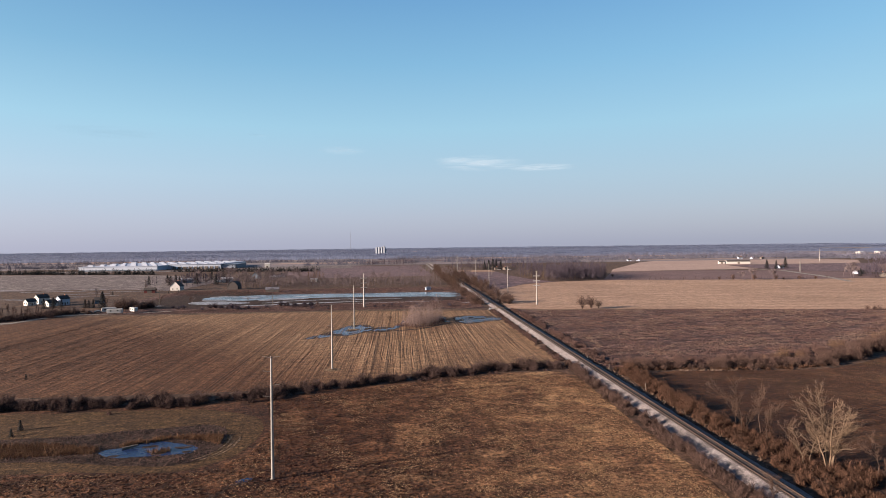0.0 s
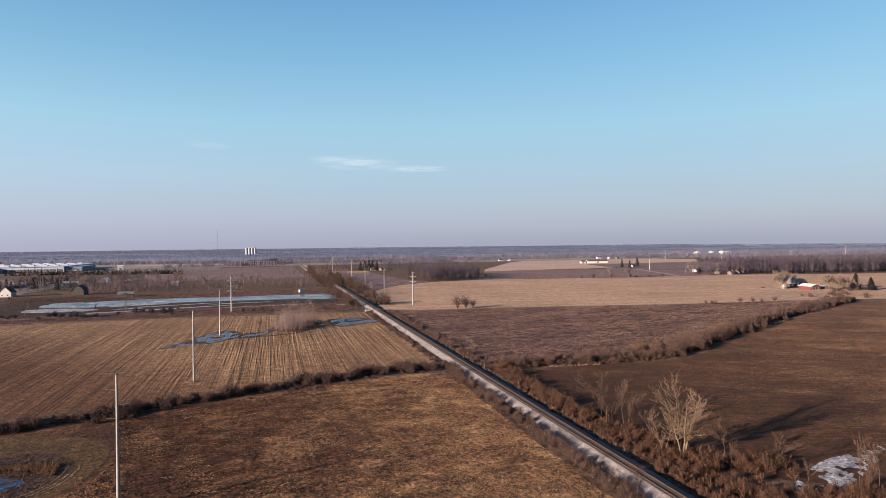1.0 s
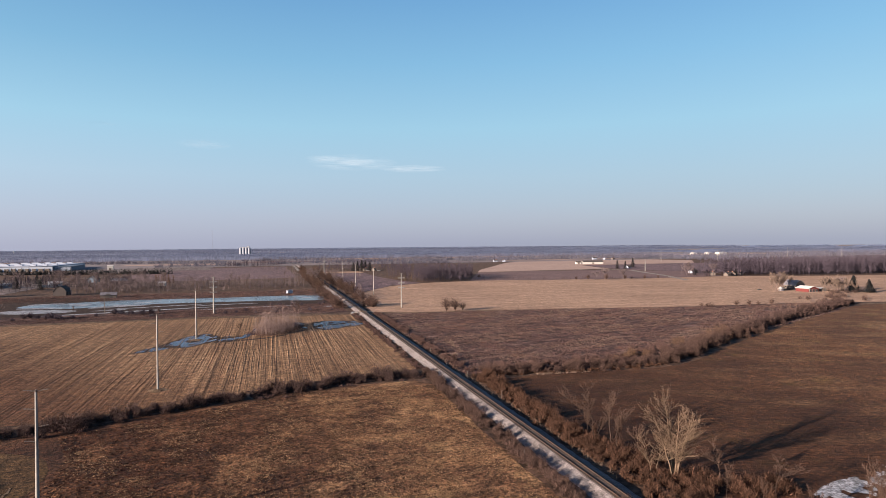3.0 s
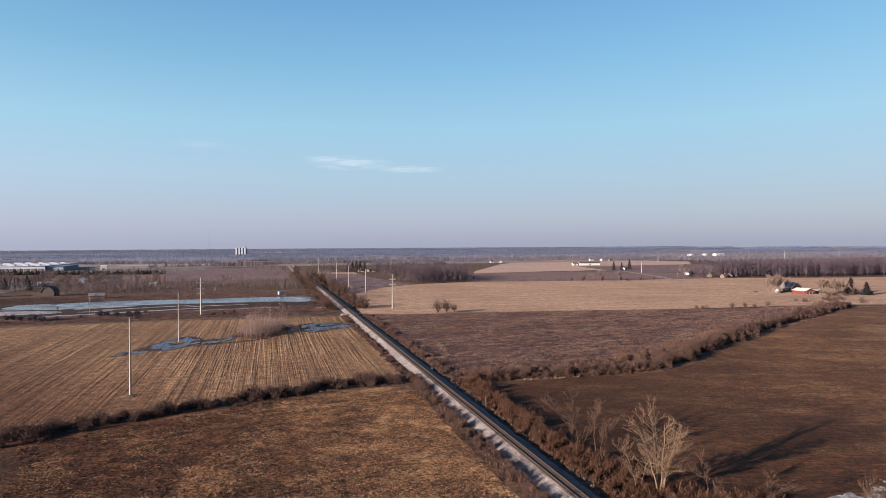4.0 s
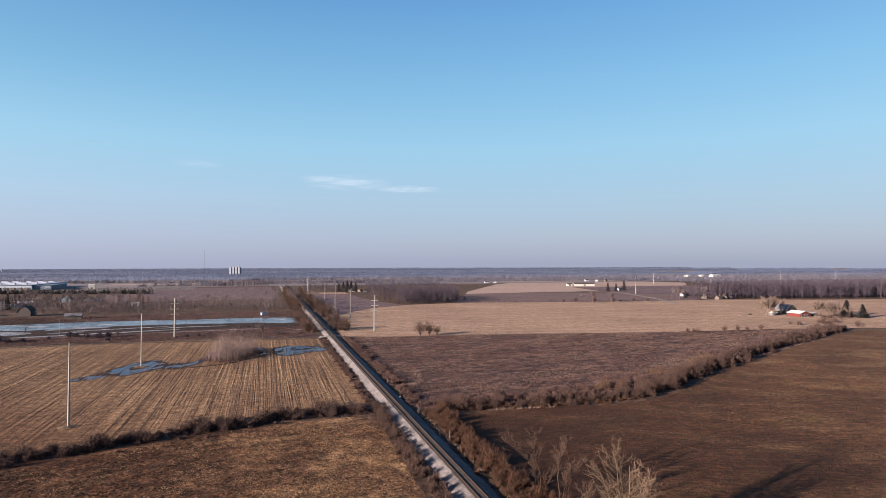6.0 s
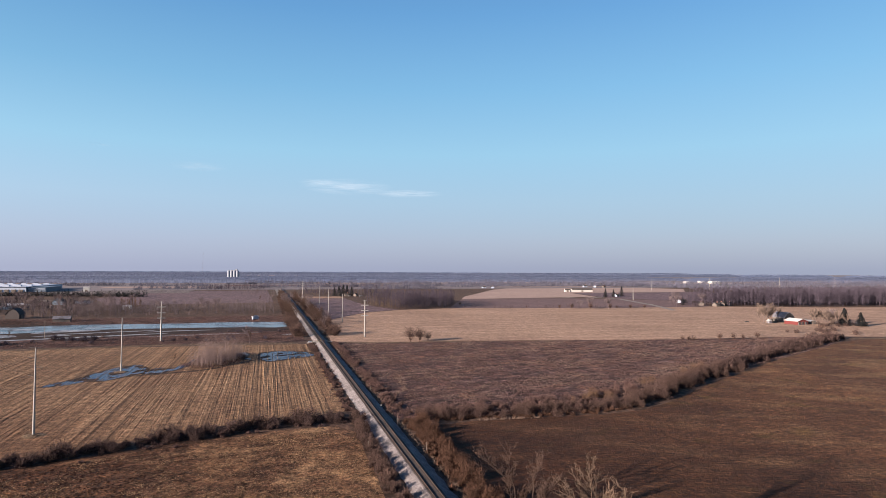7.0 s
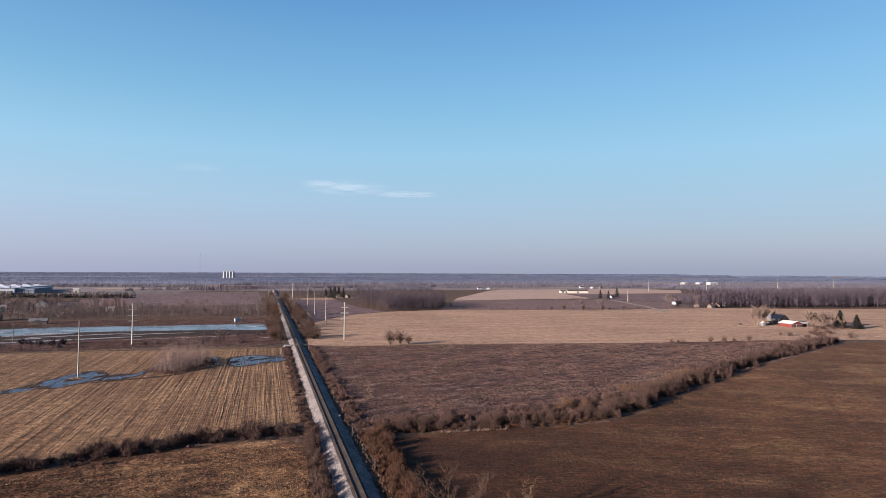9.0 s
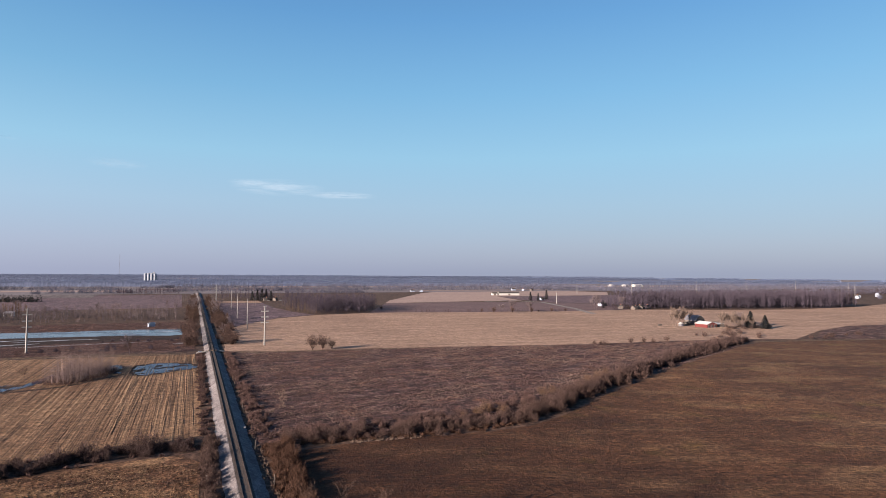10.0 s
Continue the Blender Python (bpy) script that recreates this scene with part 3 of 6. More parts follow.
def flooded(name, poly, z, seed, label, cell=0.42, material=None, category="water", least=0.93):
    """Water or snow lying in the low spots of a piece of ground, cut up by ridges."""
    px, py = [q[0] for q in poly], [q[1] for q in poly]
    gx, gy = np.meshgrid(np.arange(min(px), max(px), cell), np.arange(min(py), max(py), cell))
    at = np.stack([gx.ravel(), gy.ravel()], 1)
    low = patchy(at, 9, seed) + 0.55 * patchy(at * (1.0, 0.6), 3.2, seed + 1) + 0.3 * patchy(at, 1.4, seed + 2)
    edge = np.min(np.stack([np.hypot(at[:, 0] - a, at[:, 1] - b) for a, b in rounded(poly, 2)]), axis=0)
    at = at[inside(at[:, 0], at[:, 1], rounded(poly, 1)) & (low > least - 0.05 * np.minimum(edge, 5.0))]
    bm = bmesh.new()
    seen = {}
    for x, y in at:
        i, j = round(x / cell), round(y / cell)
        vs = []
        for di, dj in ((0, 0), (1, 0), (1, 1), (0, 1)):
            if (i + di, j + dj) not in seen:
                seen[i + di, j + dj] = bm.verts.new(((i + di) * cell, (j + dj) * cell, z))
            vs.append(seen[i + di, j + dj])
        bm.faces.new(vs)
    return tagged(part(name, bm, material or M_WATER), label, category, kind="structure")


def swell(pts, k):
    cx, cy = sum(p[0] for p in pts) / len(pts), sum(p[1] for p in pts) / len(pts)
    return [(x + (x - cx) / max(0.1, math.hypot(x - cx, y - cy)) * k, y + (y - cy) / max(0.1, math.hypot(x - cx, y - cy)) * k) for x, y in pts]


PUDDLES = [
    [(-103, 250), (-99.5, 258), (-95.5, 262), (-92, 273), (-87.4, 287), (-81, 291.5), (-77, 284), (-75.8, 273), (-79.4, 266), (-83.2, 262), (-86, 257), (-90, 260), (-94, 254), (-98, 251)],
    [(-75, 269), (-70.5, 283), (-66, 281), (-63, 287), (-60.7, 303), (-59.5, 296), (-61, 284), (-65, 274), (-69.4, 268.5)],
    [(-41.8, 312), (-41, 319), (-36, 315), (-38, 305), (-35.5, 296), (-39, 299)],
    [(-31, 300), (-30, 318), (-19, 317), (-8, 310), (-8.4, 299), (-18, 296), (-24.7, 287.5), (-29, 291)],
]
for p in PUDDLES:
    patch("puddle_margin", swell(p, 2.6), 0.045, M_MUD, "dark wet soil along a field puddle", "mud", smooth=2, step=1.5, amount=0.5)
    flooded("puddle", swell(p, 1.2), 0.06, len(p), "shallow broken field puddle mirroring blue sky")
patch("wet_furrow", [(-76, 267), (-62, 270), (-50, 274), (-41, 288), (-33, 295), (-34, 292), (-41, 284), (-50, 271), (-62, 267), (-78, 263)], 0.05, M_MUD,
      "dark wet furrow draining the field", "mud", smooth=2, step=2)

# wet ground, mud flats and the flood north of the lane
patch("marsh", [(-8, 357), (-60, 362), (-140, 362), (-232, 358), (-262, 380), (-262, 545), (-180, 548), (-20, 545), (-7, 440)], 0.04, M_SCRUB, "rough brown marsh grass behind a farm lane", "marsh")
patch("mud_flat", [(-262, 388), (-206, 392), (-176, 398), (-140, 401), (-88, 410), (-56, 415), (-14, 420), (-14, 440), (-43, 452), (-126, 455), (-165, 500), (-200, 532), (-243, 535), (-250, 470)], 0.07, M_MUD, "dark wet mud flat with thin ice", "mud")
patch("flood_water", [(-213, 453), (-215, 468), (-207, 477), (-189, 482), (-164, 490), (-132, 491), (-94, 484), (-65, 488), (-18, 484), (-11, 462), (-15, 438), (-43, 447), (-87, 451), (-126, 452), (-150, 447), (-163, 441),
                      (-182, 437), (-202, 446)], 0.10, M_FLOOD, "long shallow flood water with patches of thawing ice", "water", smooth=1, step=5, amount=1.2)
for pts in ([(-180, 395), (-150, 400), (-120, 408), (-88, 416), (-88, 420), (-122, 413), (-150, 406), (-182, 399)], [(-95, 400), (-60, 404), (-30, 408), (-30, 410), (-62, 407), (-95, 403)],
            [(-216, 424), (-203, 413), (-180, 411), (-168, 416), (-172, 427), (-190, 436), (-212, 438)], [(-212, 446), (-196, 441), (-180, 444), (-192, 450), (-212, 452)], [(-250, 404), (-222, 408), (-228, 413), (-250, 412)],
            [(-214, 470), (-200, 474), (-190, 480), (-202, 482), (-215, 478)], [(-164, 417), (-150, 415), (-138, 421), (-150, 424)],
            [(-168, 432), (-150, 440), (-128, 446), (-140, 452), (-166, 446)], [(-110, 426), (-84, 430), (-60, 431), (-60, 434), (-88, 435)],
            [(-150, 424), (-120, 432), (-95, 438), (-95, 441), (-122, 436), (-152, 428)], [(-19, 390), (-15, 391), (-13, 396), (-16, 398), (-20, 395)]):
    patch("ice_streak", pts, 0.12, M_ICE, "thin streak of white ice on mud", "ice", smooth=2, step=3, amount=0.5)

# lanes and roads
patch("farm_lane", [(-265, 356), (-140, 357.5), (-80, 358.5), (-12, 349), (-12, 346), (-80, 355.3), (-140, 354.8), (-265, 353)], 0.08, M_LANE, "rutted dirt farm lane beside a field", "lane", step=6)
patch("farm_lane", [(4, 346), (34, 341.5), (124, 329.5), (124, 327), (34, 338.5), (4, 342.5)], 0.08, M_LANE, "rutted dirt farm lane beside a field", "lane", step=6)
patch("gravel_road", [(-12, 905), (-7, 905), (-7, 1400), (-12, 1400)], 0.10, M_GRAVEL, "pale gravel road running straight north", "road", step=30)
patch("road", [(365, 522), (372, 522), (407, 606), (447, 733), (428, 805), (370, 773), (372, 768), (424, 798), (439, 732), (400, 607)], 0.10, M_GRAVEL, "pale country road between fields", "road", step=20)
patch("road", [(311, 286), (335, 280.5), (376, 272), (640, 220), (640, 224), (376, 275), (335, 283.5), (311, 289)], 0.09, M_LANE, "pale farm track along a field edge", "lane", step=6)
patch("road", [(-330, 322), (-277, 326), (-273, 349), (-267, 366), (-232, 368), (-205, 376), (-207, 371), (-233, 363), (-264, 361), (-269, 346), (-274, 318), (-330, 314)], 0.09, M_GRAVEL,
      "icy gravel road by the houses", "road", smooth=1, step=5)
patch("road", [(-330, 830), (-193, 876), (-85, 826), (-24, 808), (-24, 804), (-85, 821), (-193, 870), (-330, 824)], 0.08, M_GRAVEL, "thin pale lane across dark ploughland", "road", step=20)

# fields farther off
patch("ploughed_field", [(155, 606), (250, 582), (390, 564), (455, 568), (500, 668), (443, 732), (394, 757), (314, 778), (224, 768)], 0.059, M_PINKSOIL, "reddish ploughed field behind a wheat field", "field")
patch("wheat_field", [(224, 771), (319, 785), (444, 792), (476, 930), (717, 935), (824, 1072), (745, 1230), (520, 1235), (400, 1100), (250, 835)], 0.073, M_PALEFIELD, "pale tan stubble field in the distance", "field")
patch("ploughed_field", [(449, 788), (452, 735), (505, 670), (700, 640), (745, 928), (480, 926)], 0.087, M_PLOUGH, "dark ploughed field beside a country road", "field")
patch("ploughed_field", [(14, 480), (60, 565), (98, 592), (84, 640), (76, 712), (74, 820), (14, 830)], 0.101, M_PLOUGH, "reddish brown ploughed field beside the railway", "field")
patch("wheat_field", [(14, 835), (74, 825), (74, 875), (14, 880)], 0.115, M_TAN, "narrow strip of pale stubble", "field")
patch("ploughed_field", [(-20, 745), (-190, 720), (-240, 870), (-200, 1110), (-26, 1120)], 0.129, M_PLOUGH, "dark purple-brown ploughed field", "field")
patch("fallow_field", [(-270, 560), (-360, 590), (-450, 575), (-700, 560), (-1000, 700), (-1000, 1010), (-440, 890), (-270, 760)], 0.143, M_FALLOW, "wide grey-brown fallow with melting snow streaks", "field")
patch("ploughed_field", [(365, 286), (421, 321), (482, 340), (640, 333), (920, 328), (1200, 250), (640, 226), (400, 268)], 0.157, M_SCRUB, "brown weedy field beyond a farm track", "field")
r = random.Random(5)
for i in range(16):
    x, y = r.uniform(-520, -300), r.uniform(468, 600)
    w, a = r.uniform(14, 45), r.uniform(0.5, 1.6)
    patch("snow_streak", [(x - w, y - 3), (x, y - a), (x + w, y + 2), (x + w * 0.6, y + 3 + a), (x - w * 0.5, y + a)], 0.165, M_SNOW, "melting streak of snow in a field", "snow", smooth=2, step=4, amount=0.7)
for pts in ([(20.5, 69), (25, 72.5), (30, 75), (37.4, 78.2), (45.7, 79), (49, 76), (41, 72.5), (34.5, 69), (26, 66.4)], [(45, 78), (51, 79.5), (56, 82.5), (56, 80), (50, 77)]):
    flooded("snow_patch", pts, 0.06, 7, "melting drift of old snow at a field edge", 0.26, M_SNOW, "snow", 0.92)
patch("far_plain", [(-4800, 1150), (4800, 1150), (4800, 4800), (-4800, 4800)], 0.2, M_PLAIN, "grey-brown fallow plain far across the country", "field", step=300, amount=20)
FAR = [(-560, 1010, 300, 28), (-255, 1085, 110, 70), (-230, 1330, 110, 40), (640, 1250, 190, 26), (80, 1420, 200, 50), (-900, 1640, 420, 60), (420, 1620, 330, 60), (1250, 1500, 240, 40), (-250, 1850, 260, 70),
       (900, 1950, 420, 80), (140, 2300, 360, 100), (-900, 2350, 420, 110), (1750, 2150, 420, 90), (700, 2900, 620, 150), (-350, 3000, 500, 160), (1900, 3000, 500, 150), (100, 3600, 800, 150), (-1700, 2700, 500, 130)]
for k, (x, y, w, d) in enumerate(FAR):
    patch("far_field", [(x - w, y - d), (x + w, y - d * 0.8), (x + w * 0.9, y + d), (x - w * 0.95, y + d * 0.9)], 0.3 + 0.04 * k, M_FALLOW if k < 2 else M_PALEFIELD if k % 4 else M_PINKSOIL, "pale far field between belts of woodland", "field", step=60, amount=8)



# ---- railway ----
track = tag_thing("railway_track", "single railway line on a pale gravel bed", "railway")
bm = bmesh.new()
r = random.Random(3)
prof = [(-3.7, 0.0), (-2.6, 0.46), (-1.45, 0.98), (-0.5, 1.0), (0.5, 1.0), (1.45, 0.98), (2.5, 0.52), (3.9, 0.0)]
rows = []
ys = [30 + 1.6 * i for i in range(230)] + [400 + 8 * i for i in range(100)]
for y in ys:
    rows.append([bm.verts.new((x + (r.uniform(-0.22, 0.22) if abs(x) > 2.7 else r.uniform(-0.04, 0.04)), y, max(0.0, z + (r.uniform(-0.03, 0.03) if 0 < abs(z) else 0)))) for x, z in prof])
for a, b in zip(rows, rows[1:]):
    for i in range(len(prof) - 1):
        bm.faces.new((a[i], a[i + 1], b[i + 1], b[i]))
part("ballast_bed", bm, M_BALLAST, track, "pale crushed stone bed")
part("oiled_bed", boxed(-1.22, 1.22, 30, 1195, 0.9, 1.055), M_OILED, track, "dark oil-stained stones between the ties")
for x in (-0.753, 0.753):
    bm = bmesh.new()
    box(bm, x - 0.075, x + 0.075, 30, 1195, 1.06, 1.085)
    box(bm, x - 0.02, x + 0.02, 30, 1195, 1.085, 1.185)
    box(bm, x - 0.037, x + 0.037, 30, 1195, 1.185, 1.225)
    part("rail", bm, M_RAIL, track, "brown worn steel rail")
tie = boxed(-1.3, 1.3, -0.115, 0.115, -0.10, 0.09)
tie_me = bpy.data.meshes.new("tie")
tie.to_mesh(tie_me)
tie.free()
tie_me.materials.append(M_TIE)
r = random.Random(11)
bm = bmesh.new()
for i in range(1200):
    y = 62 + 0.53 * i
    if i < 300:
        ob = new("tie", tie_me)
        ob.parent = track
        ob.matrix_basis = pose(r.uniform(-0.06, 0.06), y, 1.0 + r.uniform(-0.02, 0.02), 0, 0, r.uniform(-1, 1))
    else:
        box(bm, -1.3, 1.3, y - 0.115, y + 0.115, 0.9, 1.09)
tagged(part("far_track_bed", bm, M_TIE, track), kind="stuff")
crossing = tag_thing("farm_crossing", "plank crossing over the railway with pale gravel", "crossing", at=(0, 348.5, 0))
for k, x in enumerate((-1.7, -0.42, 0.0, 0.42, 1.7)):
    part("plank", boxed(x - 0.2, x + 0.2, -2.4, 2.4, 1.02, 1.19), M_LANE, crossing)
for s in (-1, 1):
    bm = bmesh.new()
    vs = [bm.verts.new(p) for p in ((s * 1.95, -2.2, 1.1), (s * 1.95, 2.2, 1.1), (s * 7.5, 2.6, 0.10), (s * 7.5, -2.6, 0.10))]
    bm.faces.new(vs if s < 0 else vs[::-1])
    part("ramp", bm, M_GRAVEL, crossing, "pale gravel ramp")
for x, y, h in ((4.2, 170, 2.3), (5.4, 145.2, 2.2), (-6.9, 103.8, 1.6), (-6.6, 152, 1.5), (4.6, 214, 1.7)):
    post = tag_thing("wooden_post", "short grey wooden post beside the railway", "post", "railway posts", at=(x, y, 0))
    part("shaft", tube(bmesh.new(), [((0, 0, -0.2), 0.1), ((0.02, 0, h * 0.6), 0.09), ((0.03, 0.02, h), 0.075)], 7), M_POLEWOOD, post)
    part("cap", tube(bmesh.new(), [((0.03, 0.02, h), 0.10), ((0.03, 0.02, h + 0.05), 0.08)], 7), M_DARKMETAL, post)
box_post = tag_thing("railway_marker", "small white marker board beside the track", "sign", at=(3.4, 189, 0))
part("stake", tube(bmesh.new(), [((0, 0, 0), 0.05), ((0, 0, 1.0), 0.05)], 6), M_DARKMETAL, box_post)
part("board", bevelled(boxed(-0.2, 0.2, -0.04, 0.04, 0.75, 1.1), 0.01), M_TIN, box_post, "small white board")
heap = tag_thing("culvert_headwall", "pale concrete blocks at a farm crossing", "culvert", at=(-5.4, 350.5, 0))
part("block", bevelled(boxed(-1.1, 0.4, -0.6, 0.5, 0, 0.85, 0.3), 0.08), M_CONCRETE, heap)
part("block", bevelled(boxed(0.5, 1.5, -0.7, 0.2, 0, 0.6, -0.2), 0.08), M_CONCRETE, heap)


# ---- power line ----
def insulator(bm, p, d, n=4, r0=0.09):
    d = Vector(d)
    q = Vector(p)
    u = d.orthogonal().normalized()
    v = d.normalized().cross(u)
    last = None
    for i in range(2 * n + 1):
        rad = r0 if i % 2 else r0 * 0.55
        c = q + d * (i / (2 * n))
        ring = [bm.verts.new(c + (u * math.cos(k * math.pi / 3) + v * math.sin(k * math.pi / 3)) * rad) for k in range(6)]
        if last:
            for k in range(6):
                bm.faces.new((last[k], last[(k + 1) % 6], ring[(k + 1) % 6], ring[k]))
        last = ring
    return bm


def monopole(at, height, arms, label, turn=0.0, r0=0.30):
    pole = tag_thing("power_pole", label, "utility pole", "power line poles", at=at, turn=turn)
    part("base_plate", tube(bmesh.new(), [((0, 0, -0.1), r0 * 1.5), ((0, 0, 0.2), r0 * 1.4)], 12), M_POLEWOOD, pole, "concrete footing")
    part("shaft", tube(bmesh.new(), [((0, 0, height * k / 6), r0 * (1 - 0.085 * k)) for k in range(7)], 12), M_STEEL, pole, "tapered pale grey steel shaft")
    part("cap", tube(bmesh.new(), [((0, 0, height), r0 * 0.52), ((0, 0, height + 0.12), r0 * 0.2)], 10), M_STEEL, pole)
    if arms == "post":
        for k, z in enumerate((0.1, 2.6, 5.0, 7.0)):
            for s in ((-1, 1) if k == 0 else ((-1,), (1,), (-1,))[k - 1] if k < 4 else ()):
                arm = part("bracket", tube(bmesh.new(), [((0, 0, height - z - 0.15), 0.16), ((0, 0, height - z + 0.15), 0.16)], 8), M_DARKMETAL, pole)
                part("insulator", insulator(bmesh.new(), (s * 0.15, 0, height - z), (s * 1.35, 0, 0.18)), M_DARKMETAL, arm, "dark post insulator")
    else:
        for z, half in ((0.35, 1.0), (3.0, 2.1), (6.2, 2.1), (9.2, 2.1)):
            bm = bmesh.new()
            if half > 1.5:
                box(bm, -half, half, -0.24, 0.24, height - z - 0.28, height - z + 0.28)
            else:
                box(bm, -half, half, -0.08, 0.08, height - z - 0.09, height - z + 0.09)
            arm = part("crossarm", bevelled(bm, 0.03), M_STEEL, pole, "pale steel crossarm")
            for s in (-1, 1):
                part("insulator", insulator(bmesh.new(), (s * (half - 0.15), 0, height - z + 0.12), (0, 0, 0.45)), M_DARKMETAL, arm)
    return pole


for y in (93.8, 183.8, 275.3):
    monopole((-83.6, y, 0), 21.5, "post", "tall tapered grey steel power pole in a field")
monopole((-85.2, 377.5, 0), 22, "arms", "tall steel power pole with three crossarms", 10, 0.5)
monopole((27.8, 369.8, 0), 22, "arms", "tall steel power pole with three crossarms", -5, 0.5)
monopole((17.5, 807, 0), 24, "arms", "tall steel power pole with three crossarms", 0, 0.6)
for x, y in ((26.5, 467), (26.8, 572), (28.4, 688)):
    monopole((x, y, 0), 21.5, "post", "slim grey power pole beside the railway", r0=0.32)
for x, y, h in ((960, 955, 27), (1075, 930, 27), (1195, 905, 28), (1085, 712, 29), (820, 990, 25), (700, 1010, 24), (1330, 880, 28), (443, 700, 15)):
    monopole((x, y, 0), h, "post", "tall pale power pole far across the fields", r0=0.55)
for x, y in ((55, 737), (60, 760), (-21, 905), (-18, 930), (-22, 860), (-190, 1060), (-120, 1050), (-60, 1040), (-226, 900), (-300, 560), (-262, 430), (-232, 420), (-150, 405)):
    pole = tag_thing("wooden_pole", "short wooden utility pole", "utility pole", "wooden utility poles", at=(x, y, 0))
    part("shaft", tube(bmesh.new(), [((0, 0, 0), 0.2), ((0, 0, 10.5), 0.13)], 7), M_POLEWOOD, pole)
    part("crossarm", boxed(-1.1, 1.1, -0.06, 0.06, 9.6, 9.8), M_POLEWOOD, pole)
mast = tag_thing("radio_mast", "very tall thin lattice radio mast on the skyline", "mast", at=(-340, 3300, 0))
bm = bmesh.new()
for a in range(3):
    x, y = 0.8 * math.cos(a * 2.094), 0.8 * math.sin(a * 2.094)
    tube(bm, [((x, y, 0), 0.16), ((x, y, 118), 0.16)], 5)
part("lattice", bm, M_POLEWOOD, mast)
bm = bmesh.new()
for k in range(40):
    box(bm, -0.9, 0.9, -0.08, 0.08, 3 * k, 3 * k + 0.12)
part("rungs", bm, M_POLEWOOD, mast)
for x, y in ((-83.6, 183.8), (-83.6, 275.3)):
    mound = bmesh.new()
    rm = random.Random(int(y))
    tip = mound.verts.new((x, y, 0.42))
    mid = [mound.verts.new((x + math.cos(a * 0.524) * 1.5 * rm.uniform(0.8, 1.2), y + math.sin(a * 0.524) * 1.3 * rm.uniform(0.8, 1.2), 0.3)) for a in range(12)]
    rim = [mound.verts.new((x + math.cos(a * 0.524) * 2.7 * rm.uniform(0.8, 1.25), y + math.sin(a * 0.524) * 2.3 * rm.uniform(0.8, 1.25), 0.0)) for a in range(12)]
    for a in range(12):
        mound.faces.new((mid[a], mid[(a + 1) % 12], tip))
        mound.faces.new((rim[a], rim[(a + 1) % 12], mid[(a + 1) % 12], mid[a]))
    tagged(part("soil_mound", mound, M_LANE), "low mound of pale soil round a pole base", "mound")


# ---- buildings ----
def windowed(parent, x, y, z, w, h, out, name="window"):
    """A window on a wall that looks along out ('x' or 'y', sign)."""
    axis, s = out
    if axis == "y":
        fr = part(name, boxed(x - w / 2, x + w / 2, y - 0.03 * 0 + min(0, s * 0.08), y + max(0, s * 0.08), z, z + h), M_WHITE, parent)
        part("pane", boxed(x - w / 2 + 0.1, x + w / 2 - 0.1, y + s * 0.08 + min(0, s * 0.03), y + s * 0.08 + max(0, s * 0.03), z + 0.1, z + h - 0.1), M_GLASS, fr)
    else:
        fr = part(name, boxed(x + min(0, s * 0.08), x + max(0, s * 0.08), y - w / 2, y + w / 2, z, z + h), M_WHITE, parent)
        part("pane", boxed(x + s * 0.08 + min(0, s * 0.03), x + s * 0.08 + max(0, s * 0.03), y - w / 2 + 0.1, y + w / 2 - 0.1, z + 0.1, z + h - 0.1), M_GLASS, fr)


def house(at, turn, long, wide, eaves, rise, wall, roof, label, name="house", category="house", windows=True, chimney=True, gambrel=False, door=M_GREYWOOD):
    """A gabled building; the ridge runs along x, gables at both ends."""
    h = tag_thing(name, label, category, at=at, turn=turn)
    w2 = wide / 2
    top = [(-w2, eaves), (-w2 * 0.62, eaves + rise * 0.62), (0, eaves + rise), (w2 * 0.62, eaves + rise * 0.62), (w2, eaves)] if gambrel else [(-w2, eaves), (0, eaves + rise), (w2, eaves)]
    part("wall", prism(bmesh.new(), [(w2, 0), (-w2, 0)][::1] + top, -long / 2, long / 2), wall, h)
    over = 0.45
    for a, b in zip(top, top[1:]):
        dy, dz = b[0] - a[0], b[1] - a[1]
        n = math.hypot(dy, dz)
        ny, nz = -dz / n * 0.18, dy / n * 0.18
        ex = over / n
        p, q = (a[0] - dy * ex * (a[1] <= eaves), a[1] - dz * ex * (a[1] <= eaves)), (b[0] + dy * ex * (b[1] <= eaves), b[1] + dz * ex * (b[1] <= eaves))
        part("roof", prism(bmesh.new(), [(p[0], p[1] + 0.02), (q[0], q[1] + 0.02), (q[0] + ny, q[1] + nz), (p[0] + ny, p[1] + nz)], -long / 2 - 0.4, long / 2 + 0.4), roof, h)
    if windows:
        for lev in range(int(eaves // 2.6)):
            for k in range(max(2, int(long // 3))):
                x = -long / 2 + long * (k + 0.5) / max(2, int(long // 3))
                for s in (-1, 1):
                    windowed(h, x, s * w2, 0.9 + 2.7 * lev, 1.0, 1.3, ("y", s))
            for y in (-wide * 0.22, wide * 0.22):
                for s in (-1, 1):
                    windowed(h, s * long / 2, y, 0.9 + 2.7 * lev, 1.0, 1.3, ("x", s))
    part("door", boxed(-0.5, 0.5, -w2 - 0.07, -w2 + 0.02, 0, 2.1) if windows else boxed(-1.8, 1.8, -w2 - 0.09, -w2 + 0.02, 0, 3.2), door, h)
    if chimney:
        part("chimney", boxed(long * 0.2, long * 0.2 + 0.7, -0.4, 0.4, eaves + rise * 0.5, eaves + rise + 0.9), M_BRICKC, h)
    return h


